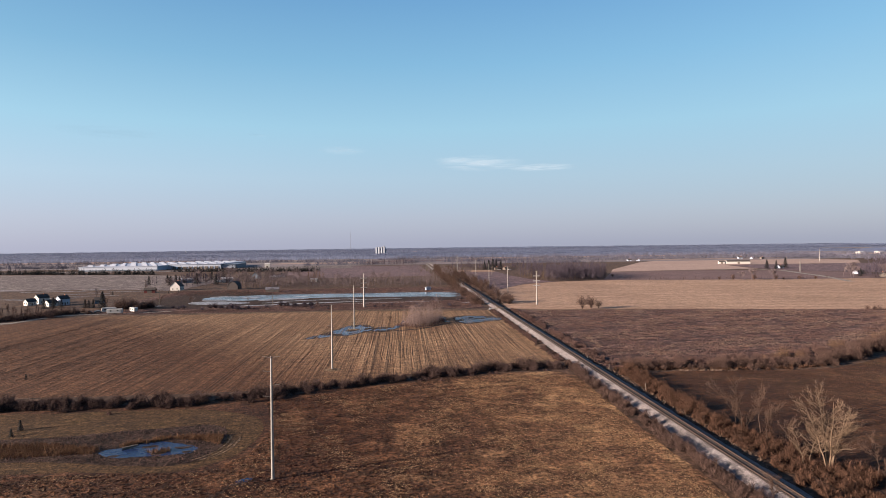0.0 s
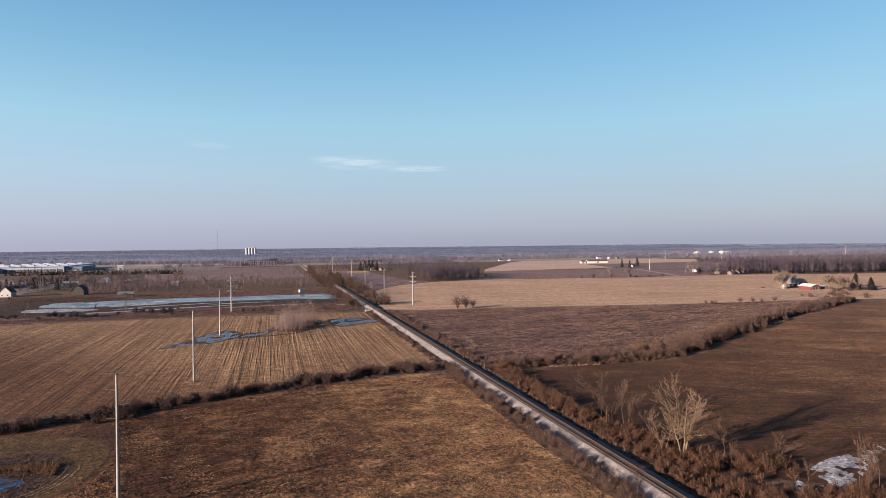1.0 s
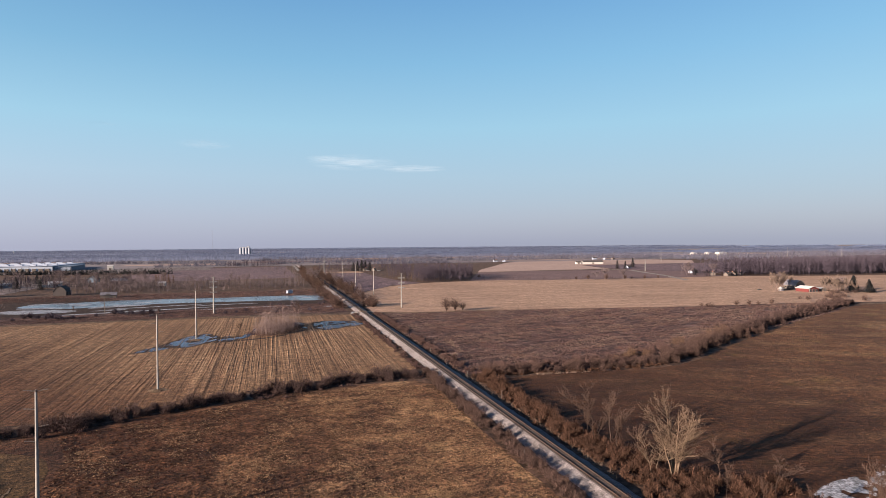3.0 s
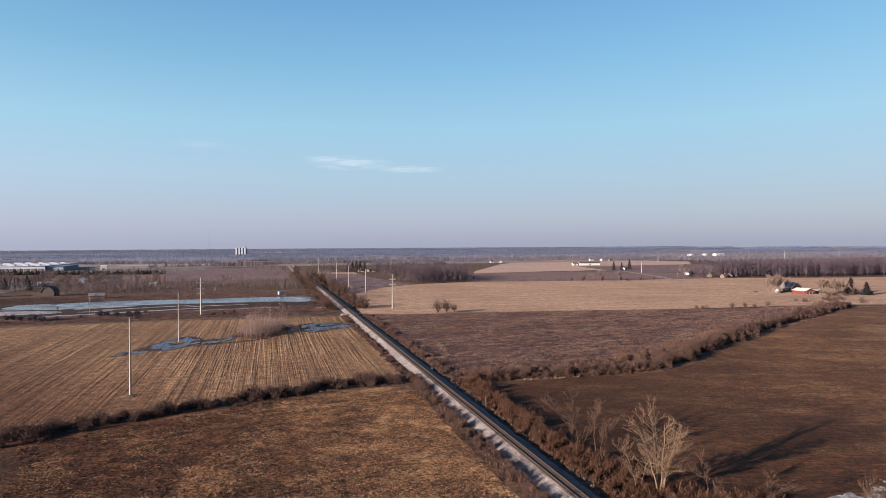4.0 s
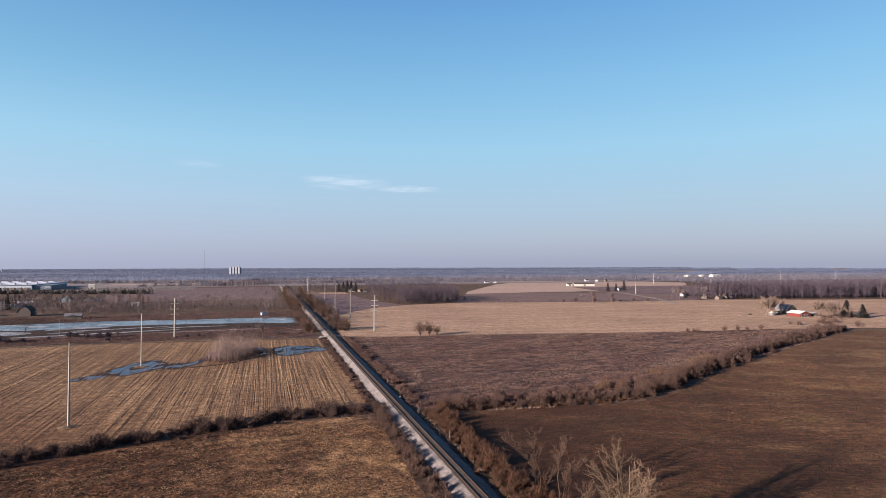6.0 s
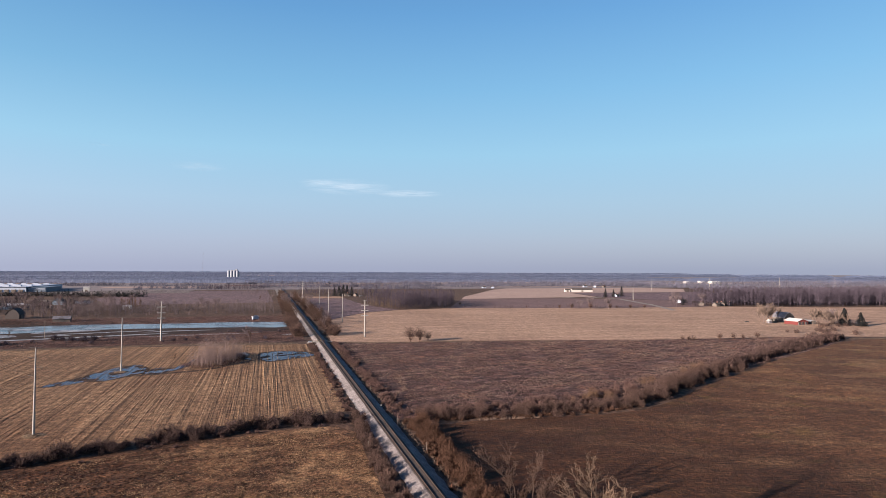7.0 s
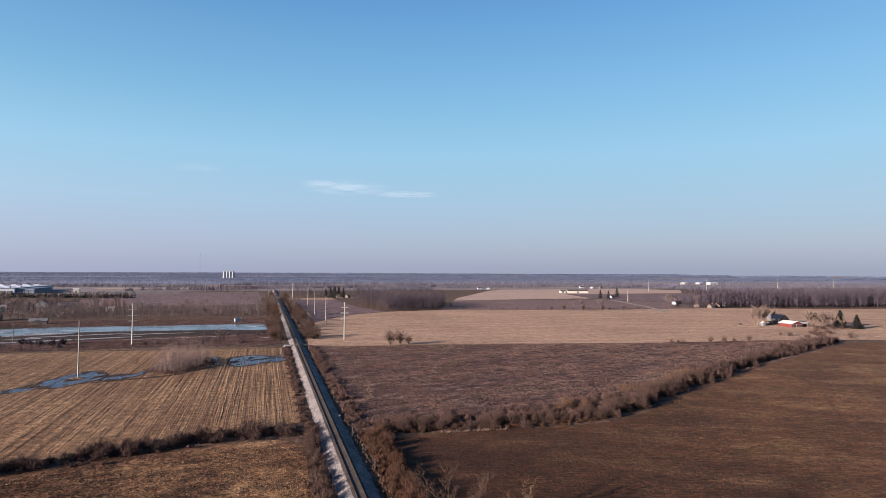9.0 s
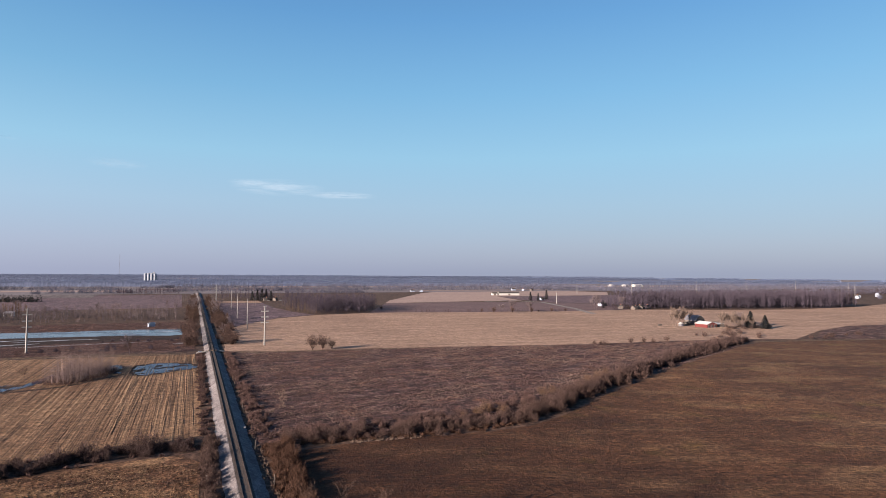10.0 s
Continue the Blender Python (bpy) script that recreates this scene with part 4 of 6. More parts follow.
# houses by the lane
house((-328, 434, 0), 58, 6, 5.4, 2.9, 2.0, M_WHITE, M_ROOF, "white house with dark shingle roof by a lane", chimney=False)
house((-327, 446, 0), 58, 7.5, 7, 4.6, 2.4, M_WHITE, M_ROOF, "two-storey white house with dark shingle roof")
house((-309, 426, 0), 58, 6, 5.4, 2.6, 1.9, M_WHITE, M_ROOF, "white garage wing with dark shingle roof", name="garage", category="garage", chimney=False)
house((-305, 433, 0), 58, 6.5, 6.4, 4.6, 2.2, M_HALL, M_ROOF, "two-storey pale house with dark shingle roof")
house((-283, 441, 0), 20, 6, 5, 2.6, 1.8, M_BLUEWALL, M_ROOF, "small dark blue house with dark roof")
house((-355, 405, 0), 10, 12, 8, 3.2, 2.4, M_GREYWOOD, M_ROOF, "low grey house among bare trees")
house((-272, 562, 0), 86, 9, 9, 4.0, 4.6, M_WHITE, M_ROOF, "white farmhouse with a steep gable")
house((-286, 536, 0), 10, 9, 6, 2.6, 2.0, M_RED, M_ROOF, "small red shed with dark roof", "shed", "shed", False, False)
house((-219, 562, 0), 82, 9, 10, 3.4, 4.4, M_BROWNBARN, M_ROOF, "weathered dark gambrel barn", "barn", "barn", False, False, True)
house((-175, 522, 0), 8, 11, 7, 2.4, 1.8, M_GREYWOOD, M_RUSTROOF, "pale metal shed by flood water", "shed", "shed", False, False, door=M_DARKMETAL)
house((-37, 510.5, 0), 20, 4.5, 2.6, 2.1, 0.5, M_HALL, M_TIN, "small white hut beside flood water", "hut", "hut", False, False, door=M_HALL)
house((-305, 676, 0), 12, 16, 9, 3.2, 2.0, M_BLUEWALL, M_TIN, "low farm building with pale blue roof", "farm_building", "farm building", False, False)
house((-209, 708, 0), 20, 16, 9, 3.4, 2.6, M_GREYWOOD, M_TIN, "grey farmhouse among bare trees")
house((-243, 748, 0), 85, 9, 10, 3.6, 4.0, M_BLUEWALL, M_ROOF, "pale gabled house among bare trees")
house((-158, 655, 0), 0, 7, 5, 2.8, 1.4, M_WHITE, M_TIN, "small white shed among bare trees", "shed", "shed", False, False)
house((-312, 1120, 0), 5, 9, 8, 7, 1.0, M_WHITE, M_WHITEROOF, "small white block building far off", "building", "building", False, False)
house((-258, 674, 0), 20, 12, 8, 4.2, 1.6, M_WHITE, M_TIN, "white farm outbuilding near a grove", "outbuilding", "building", False, False)

# the farm in the wheat field
red = house((360.8, 372, 0), 90, 12, 10, 2.7, 1.7, M_RED, M_WHITEROOF, "long red barn with white metal roof", "red_barn", "barn", False, False, door=M_RED)
for k in range(3):
    windowed(red, -6.0, -3.2 + 3.2 * k, 0.05, 2.0, 2.2, ("x", -1), "barn_door")
house((378, 400, 0), 90, 12, 9.5, 3.0, 4.0, M_GREYWOOD, M_RUSTROOF, "weathered grey gambrel barn with patched roof", "barn", "barn", False, False, True)
lean = house((373, 371, 0), 90, 6, 5, 2.2, 0.8, M_GREYWOOD, M_TIN, "open lean-to shed beside the red barn", "shed", "shed", False, False)
bin_ = tag_thing("grain_bin", "small round grain bin with conical pale roof", "grain bin", at=(347, 384, 0))
part("drum", tube(bmesh.new(), [((0, 0, 0), 2.2), ((0, 0, 1.9), 2.2)], 18), M_RUSTROOF, bin_)
part("roof", tube(bmesh.new(), [((0, 0, 1.9), 2.35), ((0, 0, 3.4), 0.2)], 18), M_WHITE, bin_)
for dx in (0, 5, 9):
    house((356 + dx, 388 + dx * 0.3, 0), 20, 4, 3, 2.0, 0.9, M_GREYWOOD, M_GREYWOOD, "small grey board shed", "shed", "shed", False, False)
rub = tag_thing("implement", "dark rusting farm implement in stubble", "implement", at=(335, 394, 0))
part("beam", bevelled(boxed(-1.8, 1.8, -0.5, 0.3, 0.0, 1.0), 0.08), M_DARKMETAL, rub)
for x in (-1.2, 1.2):
    part("wheel", tube(bmesh.new(), [((x, -0.5, 0.5), 0.5), ((x, -0.5, 0.7), 0.5)], 10), M_TYRE, rub)

# farms farther east and north
house((522, 972, 0), -12, 38, 11, 4, 2.4, M_WHITE, M_ROOF, "long low white barn far off", "barn", "barn", False, False)
house((496, 978, 0), -12, 9, 8, 3.5, 2.0, M_WHITE, M_ROOF, "white shed beside a long barn", "shed", "shed", False, False)
for x, y, t, lw in ((672, 1216, 0, 14), (690, 1204, 60, 12), (708, 1195, 20, 10), (414, 1187, 0, 12), (430, 1178, 80, 11), (467, 637, 30, 11.5), (475, 641, 100, 9), (459, 566, 10, 9.5), (453, 583, 60, 8), (484, 574, 20, 10), (470, 570, 60, 9),
                     (478, 792, 15, 11), (84, 880, 5, 8), (97, 878, 40, 6), (1072, 700, 20, 14), (1130, 735, 60, 12)):
    house((x, y, 0), t, lw * 0.65, 5.5, 2.5 if lw < 13 else 3.4, 2.0, M_HALL if lw > 10 else M_GREYWOOD, M_ROOF, "white farmhouse far across the fields", windows=lw > 11)
for x, y, w, hgt in ((1255, 1470, 30, 6), (1230, 1495, 12, 5), (1180, 1500, 10, 5), (150, 2500, 12, 5), (-650, 2450, 14, 5), (-980, 1900, 30, 7), (-700, 1750, 22, 8)):
    house((x, y, 0), 5, w, 18, hgt, 2, M_WHITE, M_WHITEROOF, "long white building far off among woods", "building", "building", False, False)
dome = tag_thing("silage_dome", "white round silo with domed cap", "silo", at=(1195, 740, 0))
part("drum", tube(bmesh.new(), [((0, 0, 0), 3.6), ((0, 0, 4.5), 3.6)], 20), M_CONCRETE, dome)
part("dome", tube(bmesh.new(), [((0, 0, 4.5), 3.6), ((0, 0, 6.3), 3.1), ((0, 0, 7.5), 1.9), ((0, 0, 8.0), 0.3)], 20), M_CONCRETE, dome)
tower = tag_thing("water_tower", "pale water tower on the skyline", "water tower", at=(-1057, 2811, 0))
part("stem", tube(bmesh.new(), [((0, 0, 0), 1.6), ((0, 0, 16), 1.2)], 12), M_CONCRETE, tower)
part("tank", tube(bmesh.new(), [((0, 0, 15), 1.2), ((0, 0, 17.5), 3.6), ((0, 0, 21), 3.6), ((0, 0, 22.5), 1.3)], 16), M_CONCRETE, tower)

# grain elevator
elev = tag_thing("grain_elevator", "row of tall pale concrete grain silos", "grain elevator", at=(-131, 2068, 0), turn=-6)
for k in range(4):
    x = -13.8 + 9.2 * k
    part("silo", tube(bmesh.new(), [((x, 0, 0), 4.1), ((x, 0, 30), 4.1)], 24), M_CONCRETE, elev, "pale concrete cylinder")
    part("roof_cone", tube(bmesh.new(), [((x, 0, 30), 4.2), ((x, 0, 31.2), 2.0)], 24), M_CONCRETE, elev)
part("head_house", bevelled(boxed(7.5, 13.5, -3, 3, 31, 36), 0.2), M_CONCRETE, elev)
part("gallery", boxed(-14, 8, -1, 1, 31.2, 32.4), M_TIN, elev)
part("leg", boxed(18.8, 20.2, -1, 1, 0, 24), M_TIN, elev)
house((-152, 2050, 0), 0, 18, 10, 5, 2, M_WHITE, M_TIN, "small white office beside grain silos", "building", "building", False, False)

# warehouse
hall = tag_thing("warehouse", "very large white warehouse with many roof vents", "warehouse")
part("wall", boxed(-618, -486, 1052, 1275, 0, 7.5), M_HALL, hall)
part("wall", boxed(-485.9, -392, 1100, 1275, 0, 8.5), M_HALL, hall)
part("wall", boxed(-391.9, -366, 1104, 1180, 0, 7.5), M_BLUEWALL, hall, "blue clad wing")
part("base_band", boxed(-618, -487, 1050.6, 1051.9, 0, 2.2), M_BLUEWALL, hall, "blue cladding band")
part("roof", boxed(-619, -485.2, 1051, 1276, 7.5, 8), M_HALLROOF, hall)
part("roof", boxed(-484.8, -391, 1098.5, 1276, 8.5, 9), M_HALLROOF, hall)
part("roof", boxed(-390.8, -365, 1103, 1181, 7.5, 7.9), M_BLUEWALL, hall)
for i in range(13):
    for j in range(5):
        x = -608 + 18.2 * i
        y = 1075 + 42 * j
        if (x > -490 and y < 1115) or x > -400:
            continue
        z = 8 if x < -486 else 9
        part("roof_unit", boxed(x - 5 + (i * 3 + j * 5) % 4, x + 4 + (i + j * 7) % 3, y - 3, y + 3, z, z + 2.1), M_HALLROOF, hall)
for k in range(9):
    part("dock_door", boxed(-478 + 9.5 * k, -472 + 9.5 * k, 1099.2, 1099.9, 0, 4.6), M_GREYWOOD, hall)
for k in range(3):
    part("window_band", boxed(-390, -367, 1103.3, 1103.9, 1.5 + 2.0 * k, 2.2 + 2.0 * k), M_HALL, hall)


# ---- vehicles ----
def car(at, turn, body, label, long=4.5):
    c = tag_thing("car", label, "car", "parked vehicles", at=at, turn=turn)
    l2 = long / 2
    part("body", bevelled(boxed(-l2, l2, -0.88, 0.88, 0.35, 0.95), 0.1), body, c)
    part("cabin", bevelled(boxed(-l2 * 0.6, l2 * 0.45, -0.78, 0.78, 0.97, 1.5), 0.14), M_GLASS, c, "dark glazed cabin")
    for x in (-l2 * 0.62, l2 * 0.62):
        for y in (-0.8, 0.8):
            w = bmesh.new()
            bmesh.ops.create_cone(w, cap_ends=True, segments=12, radius1=0.33, radius2=0.33, depth=0.22, matrix=pose(x, y, 0.33, 90, 0, 0))
            part("wheel", w, M_TYRE, c)


def trailer(at, turn, long, label, material=M_WHITE):
    c = tag_thing("camper_trailer", label, "trailer", "parked vehicles", at=at, turn=turn)
    part("body", bevelled(boxed(-long / 2, long / 2, -1.25, 1.25, 0.6, 3.1), 0.18), material, c)
    for x in (-long * 0.25, long * 0.2):
        part("window", boxed(x - 0.5, x + 0.5, -1.29, -1.24, 1.7, 2.4), M_GLASS, c)
    part("door", boxed(long * 0.33, long * 0.33 + 0.7, -1.30, -1.24, 0.7, 2.6), M_TIN, c)
    for y in (-1.1, 1.1):
        w = bmesh.new()
        bmesh.ops.create_cone(w, cap_ends=True, segments=12, radius1=0.36, radius2=0.36, depth=0.24, matrix=pose(0, y, 0.36, 90, 0, 0))
        part("wheel", w, M_TYRE, c)


trailer((-237, 365.5, 0.09), 12, 8.5, "white camper trailer parked by a lane")
trailer((-245, 375, 0.09), 20, 8, "white box trailer parked by a lane")
trailer((-229, 373, 0.09), -40, 6, "pale camper trailer parked by a lane", M_TIN)
trailer((-262, 664, 0.06), 10, 9, "white trailer parked on a farm")
car((-251, 373.5, 0.09), 15, M_CARDARK, "dark car parked beside trailers")
car((-255, 371, 0.09), 100, M_CARDARK, "dark car parked beside trailers", 5)
car((-254, 667, 0.06), 30, M_WHITE, "white car parked on a farm")
car((88, 876, 0.06), 10, M_WHITE, "white car parked at a far farm")
car((104, 874, 0.06), 10, M_WHITE, "white car parked at a far farm")


# ---- trees ----
def bare_tree(seed, height, bark, twig, label, name="bare_tree", at=(0, 0, 0), turn=0, thick=0.018, sides=5, **kw):
    segs, fine = grow(seed, height, **kw)
    t = tag_thing(name, label, "tree", at=at, turn=turn)
    data_part("trunk", limbs_mesh("trunk", [s for s in segs], sides), bark, t)
    data_part("crown", fine_mesh("crown", fine, thick), twig, t, "fine bare twigs")
    return t


def conifer(seed, height, label, at=(0, 0, 0), wide=0.30, dense=1.0):
    g = np.random.default_rng(seed)
    t = tag_thing("conifer", label, "tree", at=at)
    part("trunk", tube(bmesh.new(), [((0, 0, 0), height * 0.018), ((0, 0, height * 0.97), 0.03)], 6), M_BARK, t)
    n = int((900 + 60 * height) * dense)
    z = height * (0.06 + 0.93 * g.uniform(0, 1, n) ** 1.25)
    lay = np.sin(z * 5.5) * 0.12 + 1
    rad = (height - z) * wide * g.uniform(0.25, 1.05, n) * lay + 0.08
    a = g.uniform(0, 2 * math.pi, n)
    c = np.stack([np.cos(a) * rad, np.sin(a) * rad, z - rad * 0.22], 1)
    e = c + np.stack([np.cos(a) * height * 0.05, np.sin(a) * height * 0.05, g.uniform(-0.03, 0.015, n) * height], 1)
    side = np.stack([-np.sin(a), np.cos(a), g.uniform(-0.4, 0.4, n)], 1) * (height * 0.028)
    data_part("crown", mesh_tris("crown", np.stack([c - side, c + side, e], 1)), M_NEEDLE, t, "dark green needles")
    return t


def place(proto, spots, seed, low=0.8, high=1.2):
    r = random.Random(seed)
    first = True
    for x, y, *s in spots:
        k = s[0] if s else r.uniform(low, high)
        m = Matrix.Translation((x, y, 0)) @ pose(0, 0, 0, 0, 0, r.uniform(0, 360)) @ Matrix.Diagonal((k, k, k, 1))
        if first:
            proto.matrix_basis = m
            first = False
        else:
            c = copy_thing(proto, Matrix.Identity(4))
            c.matrix_basis = m


# the pale cottonwood beside the track, and its slim neighbours
def cottonwood(seed, height, leaders, label, at, reach):
    """Several slim leaders from one stool, with rising side limbs and a wide fan of fine twigs on top."""
    r = random.Random(seed)
    segs, fine = [], []

    def limb(p, d, length, rad, lev):
        q = p
        steps = 4 if lev == 0 else 3
        for i in range(steps):
            d = (d + Vector((r.uniform(-1, 1), r.uniform(-1, 1), r.uniform(-0.3, 0.7))) * 0.17).normalized()
            e = q + d * (length / steps)
            k0, k1 = 1 - 0.8 * i / steps, 1 - 0.8 * (i + 1) / steps
            (segs if lev < 1 else fine).append((q, e, rad * k0, rad * k1))
            if lev < 2:
                for _ in range(2 if lev == 0 else 3):
                    w = (d + Vector((r.uniform(-1, 1), r.uniform(-1, 1), r.uniform(-0.35, 0.8))) * 0.75).normalized()
                    limb(q + (e - q) * r.random(), w, length * r.uniform(0.32, 0.55), rad * 0.5, lev + 1)
            q = e

    for i in range(leaders):
        a = 6.28 * (i + r.uniform(-0.2, 0.2)) / leaders
        out = Vector((math.cos(a), math.sin(a), 0))
        far = reach * r.uniform(0.35, 1.1)
        h = height * (1.0 - 0.22 * far / reach) * r.uniform(0.95, 1.02)
        pts = [out * (0.25 + far * (k / 9) ** 1.15) + Vector((r.uniform(-0.12, 0.12), r.uniform(-0.12, 0.12), h * 0.93 * k / 9)) for k in range(10)]
        rads = [height * 0.0095 * (1 - k / 9.6) ** 0.9 + 0.012 for k in range(10)]
        segs.extend((pts[k], pts[k + 1], rads[k], rads[k + 1]) for k in range(9))
        for _ in range(20):
            t = r.uniform(0.24, 0.98)
            k = min(8, int(t * 9))
            p = pts[k] + (pts[k + 1] - pts[k]) * (t * 9 - k)
            b = a + r.gauss(0, 1.5)
            d = Vector((math.cos(b) * 0.72, math.sin(b) * 0.72, r.uniform(0.10, 0.75))).normalized()
            limb(p, d, height * 0.225 * (1.1 - 0.4 * t) * r.uniform(0.6, 1.15), rads[k] * 0.5, 0)
    t = tag_thing("cottonwood", label, "tree", at=at)
    data_part("trunk", limbs_mesh("trunk", segs, 5), M_BARK_PALE, t)
    data_part("crown", fine_mesh("crown", fine, 0.026), M_TWIG_PALE, t, "fine bare twigs")


cottonwood(8, 16.2, 6, "tall pale bare cottonwood with several stems", (14.1, 87.6, 0), 3.5)
cottonwood(5, 9.5, 2, "slim pale bare tree leaning beside a cottonwood", (11.4, 89.5, 0), 2.8)
t_a = bare_tree(31, 13, M_BARK, M_TWIG, "bare grey tree with open crown", thick=0.015, girth=0.0075, stems=1, levels=5, bushy=9, crown=0.3, spread=0.85)
t_b = bare_tree(32, 9, M_BARK, M_TWIG, "small bare tree with spreading crown", stems=2, lean=0.3, levels=4, bushy=14, crown=0.3, spread=0.9)
t_c = bare_tree(33, 10, M_TWIG, M_TWIG, "slim leafless young tree with upright twigs", "bare_sapling", stems=1, levels=4, bushy=13, crown=0.42, spread=0.6)
f_a = bare_tree(31, 13, M_STRIP, M_STRIP, "bare grey tree with open crown", sides=3, stems=1, levels=4, bushy=9, crown=0.24, spread=0.75, thick=0.06)
f_b = tag_thing("bare_tree", "small round bare tree with fuzzy crown", "tree")
gb = np.random.default_rng(91)
tri = np.concatenate([twigs(np.array([[0, 0, 0.6]]), np.array([5.6]), np.array([3.0]), 30, 8, 0.10, gb, 0.25, 0.1), clumps(np.array([[0, 0, 1.6]]), np.array([3.6]), np.array([2.5]), 420, np.array([0.9]), 0.11, gb)])
data_part("trunk", limbs_mesh("trunk", [(Vector((0, 0, 0)), Vector((0.1, 0, 1.2)), 0.16, 0.12)]), M_TANBRUSH, f_b)
data_part("crown", mesh_tris("crown", tri), M_TANBRUSH, f_b, "fine bare twigs")
f_d = bare_tree(36, 16, M_STRIP, M_STRIP, "large bare tree with rounded crown", sides=3, stems=3, lean=0.3, levels=4, bushy=8, crown=0.2, spread=0.85, thick=0.08)

f_h = bare_tree(43, 11.5, M_STRIP, M_STRIP, "bare grey-brown tree on low ground", sides=3, stems=2, lean=0.25, levels=3, bushy=14, crown=0.26, spread=0.95, thick=0.05)
f_c = bare_tree(41, 10.5, M_TWIG, M_TWIG, "bare brown tree crowding a railway line", sides=3, stems=3, lean=0.3, levels=3, bushy=16, crown=0.24, spread=1.0, thick=0.035)
f_e = bare_tree(38, 13, M_FARMTREE, M_FARMTREE, "pale bare farmyard tree with wide fine crown", sides=3, stems=2, lean=0.25, levels=4, bushy=15, crown=0.26, spread=0.72, thick=0.042)


rc = random.Random(29)
CORRIDOR = [(rc.choice((-1, 1)) * rc.uniform(7.5, 15), 378 + 400 * rc.random() ** 1.3, rc.uniform(0.7, 1.5)) for _ in range(52)]


def near_far(near, far, spots, seed):
    place(near, [q for q in spots if q[1] < 300], seed)
    place(far, [q for q in spots if q[1] >= 300], seed + 50)


near_far(t_a, f_a, [(11.6, 110, 0.95), (13.2, 106, 0.85), (12.0, 102, 0.7), (18.5, 82, 0.7), (24, 76, 0.6), (-37.4, 350.5, 0.85), (13, 455, 0.9), (9, 412, 0.8), (-10, 600, 1.1), (12, 600, 1.0), (342, 384, 1.15), (351, 386, 1.0), (-12, 680, 1.1), (10, 690, 1.1),
            (-205, 405, 0.6), (-300, 470, 0.8), (430, 610, 1.1), (-235, 665, 1.1), (-215, 655, 1.0)], 1)
near_far(t_b, f_b, [(370, 361, 0.6), (10.8, 108, 0.8), (49.0, 340.2, 1.6), (54.5, 340.5, 1.5), (59.5, 341.5, 1.0), (10, 430, 1.0), (15.5, 474, 1.1), (8, 383, 0.6), (-9.5, 417, 0.7), (310, 303, 1.1), (338, 331, 0.9), (-118, 395, 0.5), (228, 303.5, 0.8), (237, 302.5, 0.75),
            (243, 301.5, 0.6), (255, 303, 0.8), (203, 305, 0.6), (208, 306, 0.5), (277, 567, 1.2), (266, 573, 0.8), (343, 560, 0.9), (358, 557, 0.8), (327, 561, 0.6), *CORRIDOR, (-345, 400, 1.1), (-370, 420, 1.2), (-240, 385, 1.5), (-246, 390, 1.3), (-230, 380, 0.9), (295, 560, 1.3), (318, 560, 1.1), (180, 645, 0.8)], 2)
place(t_c, [(11.8, 112.5, 0.75), (13.5, 103, 0.8), (15, 99, 0.7), (16.5, 78, 0.65), (31.5, 66.5, 0.95), (33.2, 64.5, 0.9), (-6.2, 72.6, 0.7), (24, 69.5, 0.5), (-6.2, 88, 0.35), (-37, 352, 0.9), (-39, 349, 0.6), (-66, 288, 0.6),
            (-6, 560, 1.2), (-8, 530, 1.0), (9, 540, 1.1), (16, 520, 1.0), (-35, 745, 1), (-205, 403, 0.8), (-222, 398, 0.9), (-165, 398, 0.7), (-258, 400, 0.9), (36, 68, 0.6), (20.5, 75, 0.45), (29, 63, 0.8)], 3)
place(f_d, [(398, 372, 0.75), (-8, 640, 0.9), (14, 640, 0.9), (10, 560, 0.75), (-6, 700, 0.9), (-255, 690, 1.0), (-265, 700, 1.1), (-285, 655, 0.9), (297, 568, 0.85), (316, 559, 0.75), (288, 570, 0.6), (470, 600, 0.9), (450, 620, 1.0), (-300, 615, 0.6), (-285, 625, 0.7), (-262, 612, 0.6), (-248, 640, 0.75), (-238, 655, 0.7), (-220, 625, 0.7), (-206, 655, 0.8), (-229, 702, 0.9), (-252, 715, 0.8), (-190, 720, 0.9), (-180, 690, 0.7), (-166, 712, 0.8), (-272, 700, 0.8), (-214, 690, 0.9), (-232, 640, 0.8), (-196, 690, 0.8),
            (-335, 400, 0.7), (400, 560, 0.9), (-195, 650, 0.8), (-300, 700, 1.0)], 4)
place(f_h, [(-rc.uniform(25, 300), 556 + 150 * rc.random() ** 1.4, rc.uniform(0.6, 1.15)) for _ in range(44)], 45)
place(f_c, [(-rc.uniform(5.5, 11), 520 + 390 * i / 44 + rc.uniform(-5, 5), rc.uniform(0.8, 1.15)) for i in range(45)] + [(rc.uniform(7, 14), 470 + 420 * i / 22 + rc.uniform(-8, 8), rc.uniform(0.65, 1.1)) for i in range(23)], 44)
place(f_e, [(338, 382, 1.0), (341, 381, 1.15), (346, 387, 1.3), (351, 390, 1.2), (357, 394, 1.1), (364, 395, 1.0), (361, 358.5, 1.05), (365, 356, 1.15), (370, 354, 1.0), (376, 357, 0.75), (381, 366, 0.85), (387, 351, 0.7), (392, 362, 0.95), (384, 358, 0.8), (372, 352, 0.55), (379, 372, 0.7), (400, 380, 0.8)], 8)
con = conifer(1, 10, "dark green spruce tree")
place(conifer(4, 10, "broad dark evergreen in a farmyard", wide=0.46, dense=1.5), [(391.8, 357.5, 1.3), (395.0, 360.5, 1.15), (394.0, 346.5, 1.05), (396.8, 348, 0.9), (389.5, 356, 0.9)], 7)
